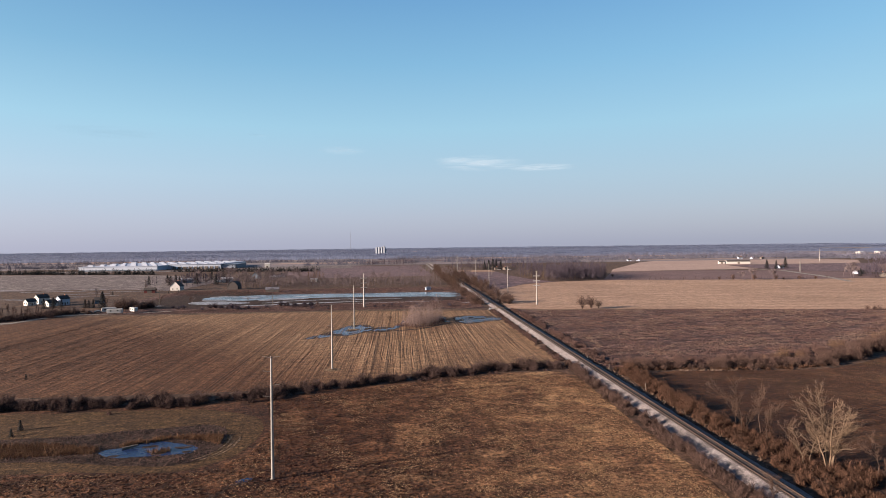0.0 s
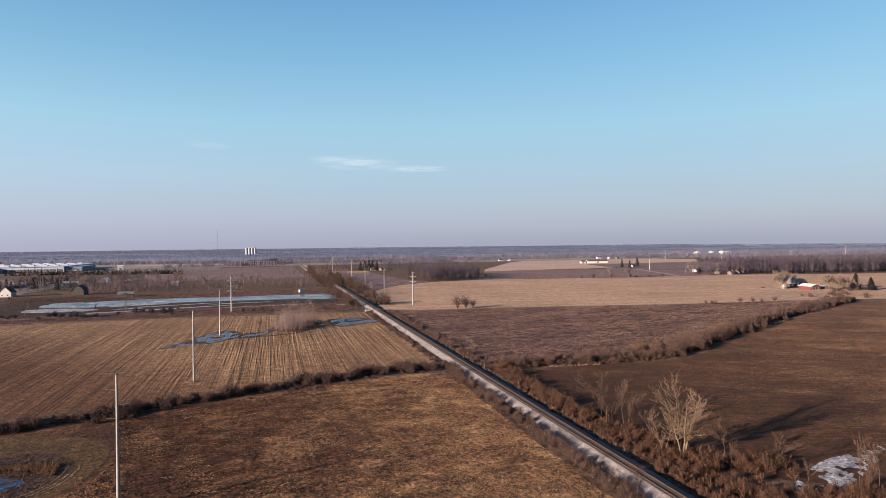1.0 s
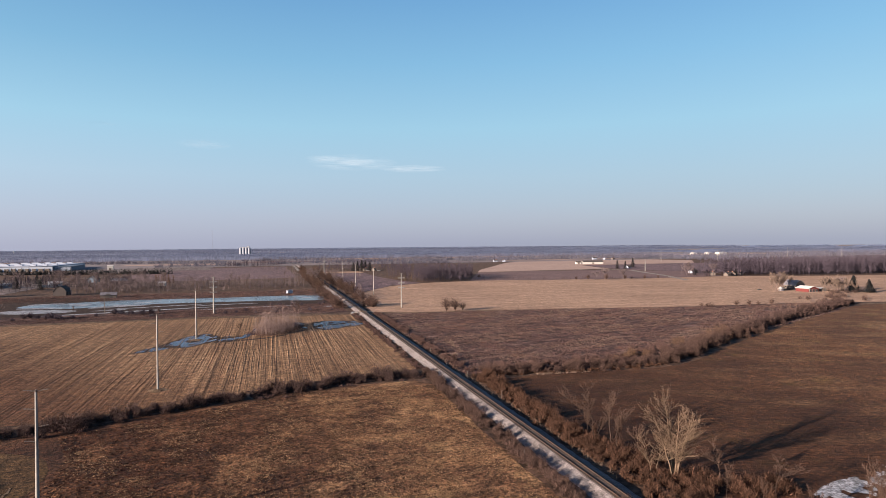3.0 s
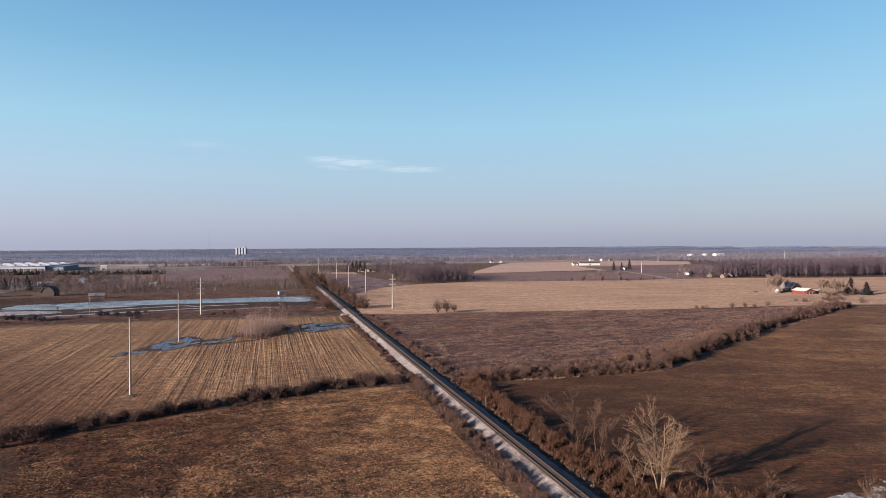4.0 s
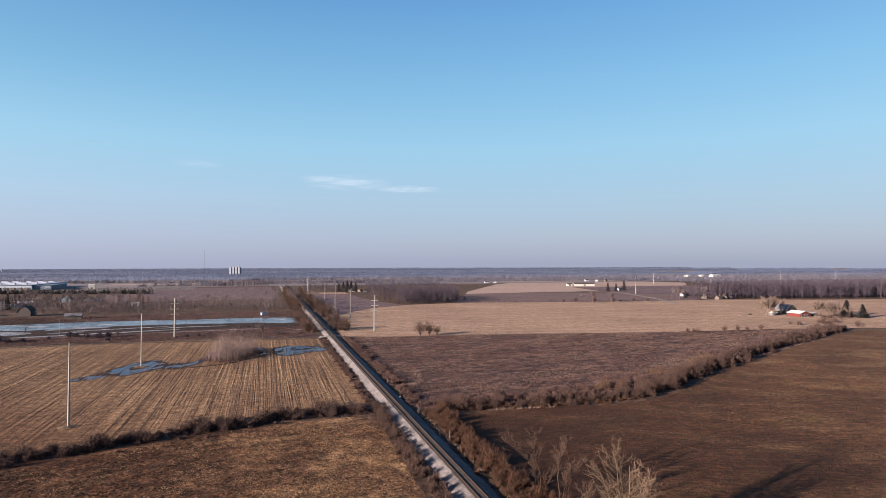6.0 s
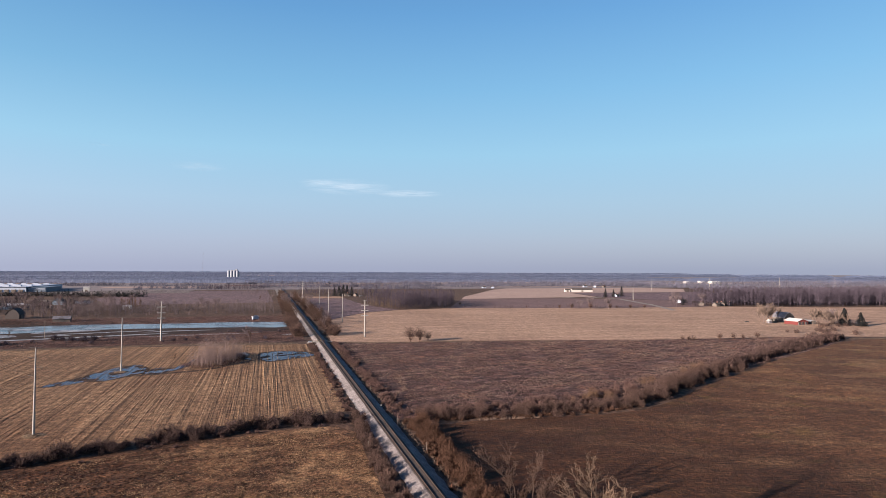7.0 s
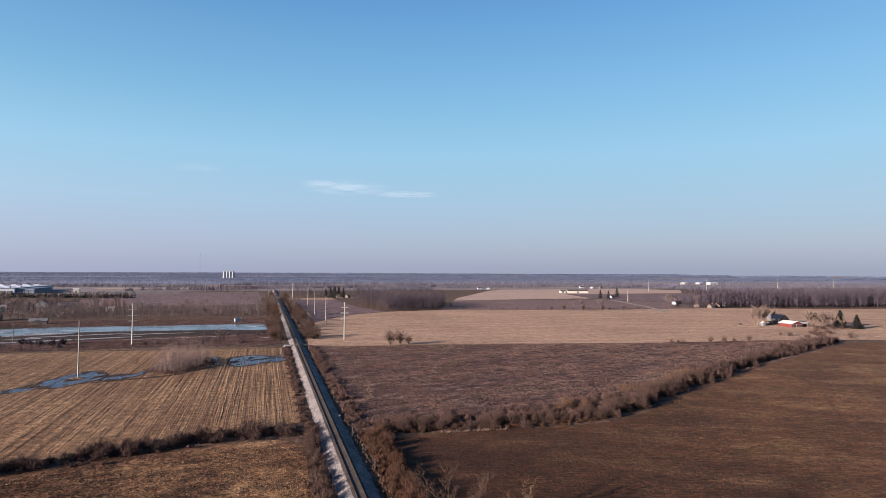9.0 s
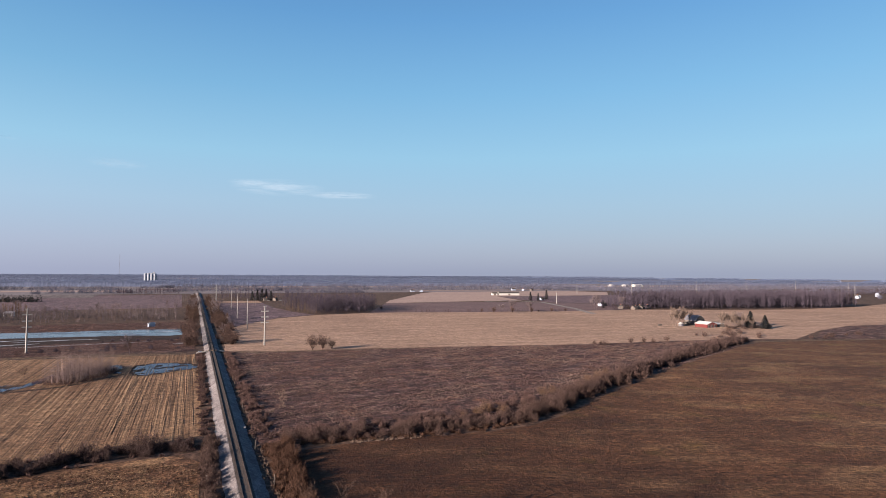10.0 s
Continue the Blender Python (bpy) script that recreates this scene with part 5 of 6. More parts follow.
place(con, [(-263.5, 405, 1.15), (-276, 407, 0.6), (-273, 406, 0.55), (-270, 405.5, 0.6), (-299, 411, 0.75), (-303, 407, 0.7), (-292, 408, 0.6), (-178, 181.5, 0.19), (-146.6, 127.7, 0.25),
            (-145.8, 123.3, 0.19), (-285, 655, 1.2), (-260, 640, 1.1), (456, 788, 1.3), (462, 776, 1.2), (499, 811, 1.5), (74, 888, 1.5), (80, 886, 1.7), (86, 890, 1.6), (92, 884, 1.4), (68, 892, 1.3), (440, 598, 0.9), (474, 570, 0.8),
            (-330, 640, 1.0), (-293, 732, 1.1), (-291, 771, 0.9), (-323, 672, 1.0), (-318, 668, 0.9), (-313, 670, 1.0), (-308, 667, 0.8), (-236, 690, 0.8), (-226, 668, 0.7), (-210, 735, 1.0), (-311, 520, 0.3), (-258, 527, 0.3), (-264, 520, 0.25), (-305, 630, 0.9)], 5)
for s in range(3):
    g = random.Random(40 + s)
    proto = conifer(50 + s, 9 + s, "dark green pine in a shelter belt", wide=0.36, dense=0.2)
    spots = []
    for k in range(46):
        u = (k * 3 + s) / 138
        if u < 0.5:
            spots.append((-700 + (u / 0.5) * 270 + g.uniform(-3, 3), 978 - 160 * u + g.uniform(-8, 8), g.uniform(0.6, 1.0)))
        else:
            v = (u - 0.5) / 0.5
            spots.append((-440 + v * 250 + g.uniform(-4, 4), 988 - 75 * v + g.uniform(-10, 10), g.uniform(0.55, 1.0)))
    place(proto, spots, 60 + s)

# ---- hedgerows ----
g = np.random.default_rng(17)
H1 = [(-8, 180), (-27, 177), (-45, 173), (-63, 166), (-79, 161), (-97, 153), (-115, 148), (-131, 146.5), (-158, 147), (-240, 150)]
H2 = [(11, 176), (24, 175), (43, 172.5), (64, 172), (76, 174), (92, 182), (105, 190), (122, 200), (153, 217), (195, 241), (240, 264), (275, 280), (304, 293)]
VERGE_L = [(-6.1, 55), (-6.2, 100), (-5.9, 150), (-5.3, 185)]
VERGE_R = [(6.5, 55), (6.8, 100), (6.8, 140), (8.5, 172)]


def shrub_row(name, line, step, width, high, spread, material, label, k=260, length=0.6, w=0.12, seed=1, wisps=0, rise=0.35):
    """Rounded bare bushes crowded along a line, with a few taller wisps above them."""
    gg = np.random.default_rng(seed)
    xy = along(line, step, width, gg)
    n = len(xy)
    s = gg.uniform(0.5, 1.15, n) * (0.65 + 0.7 * patchy(xy, 16, seed))
    tri = clumps(on_ground(xy), high * s, spread * (0.5 + 0.5 * s) * gg.uniform(0.8, 1.2, n), k, np.full(n, length), w, gg, rise=rise)
    heart = clumps(on_ground(xy), high * 0.74 * s, spread * (0.36 + 0.36 * s), 46, np.full(n, length * 1.2), max(0.22, w * 3.2), gg, 1.2, rise)
    tri = np.concatenate([tri, heart])
    if wisps:
        tri = np.concatenate([tri, twigs(on_ground(xy), high * 1.3 * s, spread * 0.8 * s, wisps, 6, w * 0.4, gg, 0.3, 0.4)])
    return stuff(name, tri, material, label, "hedge")


shrub_row("hedgerow", H1[:7], 0.85, 4.0, 2.5, 1.5, M_BRUSH, "dense bare brown hedge along a ditch", 900, 0.5, 0.05, 2, 6, 0.5)
shrub_row("hedgerow", H1[6:], 0.6, 4.0, 3.0, 1.6, M_BRUSH, "dense bare brown hedge along a ditch", 600, 0.5, 0.065, 22, 5, 0.5)
shrub_row("hedgerow_foot", H1, 0.9, 5.5, 0.8, 0.9, M_WEED, "dry weeds at the foot of a hedge", 120, 0.4, 0.09, 3)
shrub_row("hedgerow", H2[:5], 0.62, 4.6, 2.7, 1.6, M_TANBRUSH, "dense bare hedge between fields", 820, 0.5, 0.055, 4, 6, 0.5)
shrub_row("hedgerow", H2[4:9], 0.62, 5.0, 4.2, 2.1, M_TANBRUSH, "dense bare hedge between fields", 760, 0.6, 0.08, 5, 6, 0.5)
shrub_row("hedgerow", H2[8:], 0.9, 5.0, 4.4, 2.3, M_BRUSH, "dense bare hedge between fields", 470, 0.75, 0.17, 25, 3, 0.5)
shrub_row("hedgerow_foot", [(x, y - 4.2) for x, y in H2[:5]], 0.8, 1.6, 0.9, 0.8, M_RUST, "rusty dry grass at the foot of a hedge", 120, 0.4, 0.08, 6)
shrub_row("fallow_brush", [(16, 183), (40, 180), (66, 181), (84, 190), (100, 198)], 0.9, 7.0, 2.0, 1.5, M_WEED, "low bare brush along a fallow field", 260, 0.5, 0.09, 34, 3, 0.5)
shrub_row("verge_brush", [(-6.2, 50), (-6.5, 95), (-6.2, 150), (-5.5, 185)], 0.42, 1.6, 2.3, 1.0, M_TANBRUSH, "brown dead brush along the railway", 200, 0.55, 0.042, 7, 14, 0.8)
shrub_row("verge_brush", VERGE_R, 0.5, 1.8, 1.6, 0.9, M_RUST, "rusty dead brush along the railway", 130, 0.55, 0.045, 8, 13, 0.8)
shrub_row("verge_brush", [(9.0, 112), (9.3, 140), (10.2, 158), (11.5, 173)], 0.55, 1.8, 2.6, 1.35, M_RUST, "tall bare brush beside a field", 260, 0.7, 0.06, 28, 14, 0.8)
shrub_row("verge_brush", [(-6.0, 188), (-5.6, 260), (-5.8, 345)], 0.8, 1.8, 0.75, 0.9, M_WEED, "rusty dead weeds along the railway", 150, 0.4, 0.09, 9, 5)
shrub_row("verge_brush", [(7.4, 176), (7.4, 260), (7, 345)], 0.9, 2.2, 1.5, 1.0, M_WEED, "dry weeds along the railway", 150, 0.45, 0.11, 10, 4)
shrub_row("verge_brush", [(-9, 375), (-10, 450), (-9, 560), (-10, 720), (-9, 900)], 2.6, 4.5, 4.0, 2.0, M_TANBRUSH, "tall bare brush along the railway", 190, 0.75, 0.095, 11, 12)
shrub_row("verge_brush", [(10, 380), (12, 450), (11, 560), (12, 720), (10, 900)], 2.2, 5.0, 4.2, 2.0, M_TANBRUSH, "tall bare brush along the railway", 190, 0.75, 0.095, 12, 12)
shrub_row("thicket_brush", [(10.5, 55), (12.5, 75), (11.5, 92), (10, 105), (10, 118)], 0.28, 4.2, 1.8, 1.1, M_RUST, "rusty bare undergrowth below trees", 130, 0.6, 0.045, 13, 16, 0.8)
shrub_row("thicket_brush", [(14, 66), (24, 64), (36, 62), (52, 58)], 0.32, 4.6, 2.6, 1.2, M_RUST, "rusty bare undergrowth below trees", 130, 0.6, 0.045, 14, 16, 0.8)
shrub_row("thicket_brush", [(15, 88), (19, 82), (25, 79), (30, 77.5)], 0.32, 5.0, 2.0, 1.2, M_RUST, "brown bare undergrowth beside a snow patch", 170, 0.6, 0.034, 15, 14, 0.8)
shrub_row("lane_brush", [(-340, 352), (-305, 342), (-284, 337), (-272, 360), (-266, 380)], 0.9, 9.0, 4.6, 2.6, M_BRUSH, "dark bare brush beside an icy lane", 170, 0.9, 0.17, 41, 5)
shrub_row("lane_brush", [(-250, 392), (-236, 396), (-226, 398)], 0.9, 6.0, 7.0, 3.0, M_BRUSH, "bare trees crowding beside a lane", 200, 1.1, 0.17, 42, 9)
xy = scatter([(-61, 284), (-57, 280), (-50, 277.5), (-42, 291), (-37.5, 305), (-41, 314), (-55, 308)], 330, g)
stuff("willow_thicket", twigs(on_ground(xy), 13.0 * g.uniform(0.4, 1.1, len(xy)) ** 1.3, 1.3 * g.uniform(0.5, 1.2, len(xy)), 4, 8, 0.06, g), M_THICKET, "pale slender willow thicket in a field", "thicket")
xy = scatter([(-64, 285), (-57, 277), (-50, 275), (-40, 290), (-36, 306), (-41, 316), (-56, 310)], 1500, g)
stuff("thicket_grass", blades(on_ground(xy), 1.1 * g.uniform(0.5, 1.1, len(xy)), np.full(len(xy), 0.5), 10, 0.06, g), M_WEED, "dry tall grass round a thicket", "grass")

# single shrubs
def shrub(seed, high, spread, material, label, name="shrub", stems=26, shoots=9, w=0.04):
    gg = np.random.default_rng(seed)
    s = tag_thing(name, label, "shrub", "hedgerow shrubs")
    tri = twigs(np.zeros((1, 3)), np.array([high]), np.array([spread]), stems, shoots, w, gg, 0.15)
    data_part("trunk", mesh_tris("trunk", tri[:stems]), M_BARK, s)
    dome = clumps(np.array([[0, 0, high * 0.12]]), np.array([high * 0.72]), np.array([spread * 0.8]), stems * 8, np.array([high * 0.2]), w * 1.7, gg)
    data_part("crown", mesh_tris("crown", np.concatenate([tri[stems::2], dome])), material, s, "tangled bare twigs")
    return s


r = random.Random(77)
def on_line(line, n, off):
    out = []
    for _ in range(n):
        k = r.randrange(len(line) - 1)
        t = r.random()
        out.append((line[k][0] + (line[k + 1][0] - line[k][0]) * t + r.uniform(-off, off), line[k][1] + (line[k + 1][1] - line[k][1]) * t + r.uniform(-off, off)))
    return out


place(shrub(1, 2.9, 1.9, M_BRUSH, "bare brown shrub in a hedgerow", name="hedge_shrub", stems=34, shoots=14, w=0.055), on_line(H1, 45, 2.2), 11, 0.8, 1.45)
place(shrub(9, 3.3, 2.1, M_WEED, "bare tan shrub in a hedgerow", name="hedge_shrub", stems=34, shoots=14, w=0.055), on_line([(x, y - 1.5) for x, y in H2[:6]], 36, 2.2), 19, 0.6, 1.15)
place(shrub(10, 4.2, 2.5, M_BRUSH, "tall bare shrub in a hedgerow", name="hedge_shrub", stems=34, shoots=14, w=0.08), on_line(H2[5:], 40, 2.6), 20, 0.65, 1.2)
place(shrub(3, 4.4, 2.6, M_WILLOW, "golden bare willow shrub", "willow_shrub", 34, 10, 0.045), [(71, 184, 1.1), (75, 181, 0.9), (67, 181, 0.8), (100, 198, 1.0), (105, 200, 0.9), (138, 218, 1.1), (145, 222, 1.0), (130, 214, 0.9), (62, 180, 0.6)], 13)
place(shrub(4, 2.2, 1.5, M_RUST, "rusty brown shrub beside the railway"), on_line(VERGE_R, 16, 1.5) + on_line([(12, 70), (13, 95), (10, 115)], 14, 3) + [(9.5, 127, 1.6), (10.2, 125, 1.4)], 14)
place(shrub(5, 2.0, 1.4, M_BRUSH, "grey-brown shrub beside the railway"), on_line(VERGE_L, 26, 1.3) + [(-17.2, 183, 2.2), (-20.5, 186, 1.8), (210, 305, 2.0)], 15)
MARSH_BUSH = [(-206, 384, 0.8), (-204, 388, 1.0), (-188, 376, 0.8), (-187, 389, 1.1), (-184, 390, 1.2), (-179, 384, 1.0), (-173, 382, 1.3), (-170, 380, 1.4), (-166, 376, 1.2), (-160, 380, 0.8), (-142, 394, 1.3), (-138, 392, 1.0),
              (-132, 388, 1.1), (-125, 385, 1.3), (-121, 388, 1.2), (-150, 386, 0.7), (-212, 392, 0.7)]
place(shrub(6, 3.4, 2.3, M_WOODS, "dark bare shrub in marsh grass", w=0.16, stems=30, shoots=8), MARSH_BUSH + [(r.uniform(-118, -14), 376 + r.uniform(-8, 10), r.uniform(0.4, 0.9)) for _ in range(16)]
      + [(r.uniform(-60, -14), 420 + r.uniform(-12, 4), r.uniform(0.4, 0.8)) for _ in range(8)], 16)
place(shrub(7, 3.2, 2.2, M_WEED, "bare brown shrub in weedy fallow"), [(r.uniform(20, 70), 178 + r.uniform(0, 7)) for _ in range(18)] + [(18, 236), (22, 262), (16, 215), (24, 228)], 17, 0.5, 0.9)
place(shrub(8, 3.6, 2.6, M_BRUSH, "bare shrub near a farm", w=0.1), [(r.uniform(300, 345), r.uniform(298, 330)) for _ in range(14)] + [(r.uniform(360, 420), 288 + r.uniform(-3, 6)) for _ in range(10)] +
      [(r.uniform(365, 405), r.uniform(345, 365)) for _ in range(12)], 18, 0.6, 1.2)

# ---- woods ----
def woods(name, poly, n, high, material, label, twig=26, width=0.22, seed=1, trunk=0.15, vary=0.72):
    """A stand of bare trees: slim trunks, rising limbs and many fine shoots."""
    gg = np.random.default_rng(seed)
    xy = scatter(poly, n, gg)
    hh = high * gg.uniform(vary, 1.08, n)
    at = on_ground(xy)
    a = gg.uniform(0, math.pi, n)
    side = np.stack([np.cos(a), np.sin(a), np.zeros(n)], 1) * (trunk * 0.5)
    cross = np.stack([-np.sin(a), np.cos(a), np.zeros(n)], 1) * (trunk * 0.5)
    top = at + np.stack([gg.normal(0, 0.5, n), gg.normal(0, 0.5, n), hh * 0.95], 1)
    out = [np.stack([at - side, at + side, top], 1), np.stack([at - cross, at + cross, top], 1)]
    t = gg.uniform(0.14, 0.97, (n, twig))
    start = (at[:, None] + (top - at)[:, None] * t[..., None]).reshape(-1, 3)
    b = gg.uniform(0, 2 * math.pi, n * twig)
    ln = (np.repeat(hh, twig) * gg.uniform(0.10, 0.30, n * twig)) * (1.15 - 0.75 * t.ravel())
    end = start + np.stack([np.cos(b) * ln * 0.7, np.sin(b) * ln * 0.7, ln * gg.uniform(0.35, 1.0, n * twig)], 1)
    c = gg.uniform(0, 2 * math.pi, n * twig)
    s2 = np.stack([np.cos(c), np.sin(c), gg.uniform(-0.6, 0.6, n * twig)], 1) * (width * 0.5)
    out.append(np.stack([start - s2, start + s2, end], 1))
    return stuff(name, np.concatenate(out), material, label, "woods")


WA = [(80, 705), (86, 640), (98, 591), (125, 594), (152, 603), (168, 634), (186, 682), (180, 720)]
WB = [(462, 572), (520, 552), (576, 534), (666, 524), (724, 510), (796, 526), (830, 600), (800, 640), (640, 650), (500, 660)]
woods("woodland", WA, 520, 19, M_WOODS, "dense bare woodlot beside a wheat field", 46, 0.24, 1)
woods("woodland", [(78, 700), (82, 640), (94, 600), (102, 592), (104, 620), (96, 690)], 60, 12, M_BARK_PALE, "pale bare saplings at the edge of a woodlot", 30, 0.18, 2)
woods("woodland", WB, 1700, 21, M_WOODS, "wide bare woodland behind a farm field", 64, 0.36, 3)
woods("woodland", [(425, 596), (440, 562), (500, 562), (520, 640), (470, 660)], 90, 13, M_WOODS, "bare trees round country houses", 40, 0.26, 4)
woods("woodland", [(-212, 556), (-172, 554), (-134, 556), (-94, 566), (-58, 560), (-22, 564), (-22, 660), (-60, 655), (-110, 650), (-212, 660)], 520, 12, M_STRIP, "thin belt of slender bare trees", 44, 0.16, 5, 0.22, 0.30)
woods("woodland", [(-330, 600), (-240, 590), (-200, 690), (-320, 730)], 60, 10, M_WOODS, "scattered bare trees round a farm", 50, 0.2, 6)
woods("woodland", [(-215, 600), (-160, 590), (-150, 700), (-235, 720)], 160, 11, M_STRIP, "bare trees round houses", 40, 0.2, 16)
woods("woodland", [(-172, 660), (-150, 655), (-145, 680), (-170, 690)], 22, 12, M_WILLOW, "golden bare willows", 60, 0.22, 7)
woods("woodland", [(-320, 690), (-270, 680), (-262, 720), (-320, 730)], 60, 11, M_WOODS, "dark grove behind a farm", 60, 0.3, 8)
woods("woodland", [(-400, 335), (-330, 336), (-282, 332), (-266, 368), (-290, 384), (-330, 400), (-400, 395)], 170, 6, M_BRUSH, "bare trees beside houses", 50, 0.2, 9)
woods("woodland", [(-14, 900), (-60, 1120), (-100, 1140), (-60, 900), (-14, 760)], 70, 10, M_STRIP, "bare trees along a gravel road", 36, 0.2, 10)
woods("woodland", [(-130, 1140), (-30, 1150), (-30, 1210), (-130, 1200)], 160, 13, M_WOODS, "bare grove beside a road", 40, 0.3, 11)
woods("woodland", [(20, 905), (150, 890), (170, 960), (20, 970)], 150, 14, M_WOODS, "bare trees round a far farm", 40, 0.3, 12)
woods("woodland", [(1150, 800), (1300, 765), (1500, 760), (1500, 900), (1180, 900)], 260, 14, M_WOODS, "bare woodland behind a distant farm", 40, 0.4, 14)
woods("hedge_trees", [(160, 604), (250, 582), (390, 565), (455, 568), (455, 572), (390, 569), (250, 586), (160, 608)], 90, 4, M_BRUSH, "low scattered trees along a field edge", 30, 0.14, 13)


def belt(x0, y0, x1, y1, depth, high, seed, tree=6.0):
    """A far belt of bare trees: crown beside crown in an uneven mass, with twigs above it."""
    gg = np.random.default_rng(seed)
    m = max(10, int(math.hypot(x1 - x0, y1 - y0) / tree * 2))
    u = np.linspace(0, 1, m)
    line = np.stack([x0 + (x1 - x0) * u, y0 + (y1 - y0) * u], 1)
    ends = np.clip(np.minimum(u, 1 - u) * 7, 0.0, 1) ** 0.7
    smooth = high * (0.88 + 0.16 * patchy(line, 70, seed)) * ends
    tall = smooth * (1 - 0.13 * np.abs(np.sin(np.arange(m) * 1.57 + gg.normal(0, 0.5, m)))) * gg.uniform(0.94, 1.06, m)
    rows_ = [np.stack([line[:, 0], line[:, 1] + f, z], 1) for f, z in ((0, tall * 0), (0.2, tall), (3.0, smooth * 0.88), (depth, smooth * 0.84), (depth + 0.2, tall * 0))]
    out = []
    for a, b in zip(rows_, rows_[1:]):
        out.append(np.stack([a[:-1], a[1:], b[1:]], 1))
        out.append(np.stack([a[:-1], b[1:], b[:-1]], 1))
    at = rows_[1] * (1, 1, 0.80) + (0, -1.0, 0)
    out.append(clumps(at, 0.2 * smooth * gg.uniform(0.5, 1.3, m), np.full(m, tree * 0.5), 4, np.full(m, tree * 0.35), tree * 0.12, gg, 1.6, 0.8))
    return np.concatenate(out)


def tree_belt(x0, y0, x1, y1, depth, high, seed):
    """A belt of bare trees near enough to tell the crowns apart."""
    gg = np.random.default_rng(seed)
    n = int(math.hypot(x1 - x0, y1 - y0) / 5.0 * 3)
    u = gg.uniform(0, 1, n)
    xy = np.stack([x0 + (x1 - x0) * u, y0 + (y1 - y0) * u], 1)
    xy[:, 1] += gg.uniform(0, 1, n) ** 1.5 * depth + 12 * patchy(xy, 110, seed)
    edge = np.clip(np.minimum(u, 1 - u) * 8, 0.3, 1) ** 0.5
    hh = high * gg.uniform(0.7, 1.08, n) * (0.75 + 0.4 * patchy(xy, 80, seed + 1)) * edge
    return clumps(on_ground(xy), hh, np.maximum(0.30 * hh, 3.0), 34, np.full(n, 2.4), 0.65, gg, 2.6, 0.6)


gp = np.random.default_rng(61)
xy = np.concatenate([along([(-920, 1020), (-700, 978), (-565, 937), (-425, 896)], 2.2, 9, gp), along([(-430, 990), (-343, 966), (-190, 916)], 1.8, 12, gp)])
hp = gp.uniform(4.5, 9.5, len(xy))
stuff("pine_belt", clumps(on_ground(xy), hp, 0.3 * hp, 46, 0.22 * hp, 1.1, gp, 1.6, 0.1), M_NEEDLE, "low dark belt of pines behind fields", "woods")
rr = random.Random(9)
NEAR_BELTS = [(350, 1236, 1010, 1262, 90, 15), (150, 1150, 300, 1140, 40, 12), (270, 1330, 560, 1340, 70, 15), (740, 1240, 1000, 1020, 90, 15), (820, 1010, 1500, 820, 110, 17), (900, 1330, 1800, 1150, 110, 17),
              (-1300, 1440, -420, 1460, 90, 14), (-420, 1420, -150, 1400, 70, 12), (-60, 1260, 340, 1290, 50, 12), (1100, 600, 1900, 430, 110, 17), (-120, 1530, 420, 1540, 50, 12), (1500, 1500, 2600, 900, 110, 14),
              (-260, 1180, -110, 1190, 60, 12), (-1100, 1220, -640, 1190, 40, 10), (430, 1450, 1100, 1480, 80, 15)]
stuff("far_woods", np.concatenate([tree_belt(*b, 100 + i) for i, b in enumerate(NEAR_BELTS)]), M_BELT_HAZED, "dark bare woodland behind distant fields", "woods")
tris = []
for k in range(30):
    y = 1640 + 2300 * (k / 29) ** 1.15
    half = y * 0.9
    x = (-1 if k % 2 else 1) * rr.uniform(0.1, 0.8) * half
    w = rr.uniform(0.22, 0.46) * y
    sl = rr.uniform(-0.04, 0.04) * w
    tris.append(belt(x - w, y - sl, x + w, y + sl, rr.uniform(60, 140), rr.uniform(11, 15), 200 + k, 4.0 + y * 0.0016))
for k in range(12):
    a = 0.55 + 0.045 * k
    y = (2000 + 160 * (k % 5)) * math.cos(a)
    x = (2000 + 160 * (k % 5)) * math.sin(a) + 700
    tris.append(belt(x - 350, y, x + 350, y, 120, 14, 400 + k, 8.0))
stuff("far_woods", np.concatenate(tris), M_FARWOODS_HAZED, "belts of bare woodland reaching far across flat country", "woods")
# the last wooded rise on the skyline, its haze painted into the base colour
tris = []
for ring, (dist, hi) in enumerate(((4050, 9), (4300, 11), (4600, 12))):
    for k in range(20):
        a, w = -1.2 + 0.126 * k, dist * 0.085
        x, y = math.sin(a) * dist, math.cos(a) * dist
        tris.append(belt(x - w, y, x + w, y, 60, hi, 700 + 30 * ring + k, 12.0))
stuff("far_woods", np.concatenate(tris), M_SKYLINE_HAZED, "wooded skyline with winter haze painted into its colour", "woods")

# ---- stubble, weeds and reeds ----
g = np.random.default_rng(23)
F1S = [(-9.4, 62), (-9, 110), (-8.6, 140), (-8, 160), (-14, 168), (-30, 169), (-46, 167), (-63, 160), (-97, 146), (-91, 130), (-90, 118), (-91, 107), (-97, 98), (-116, 99), (-150, 100), (-150, 62)]


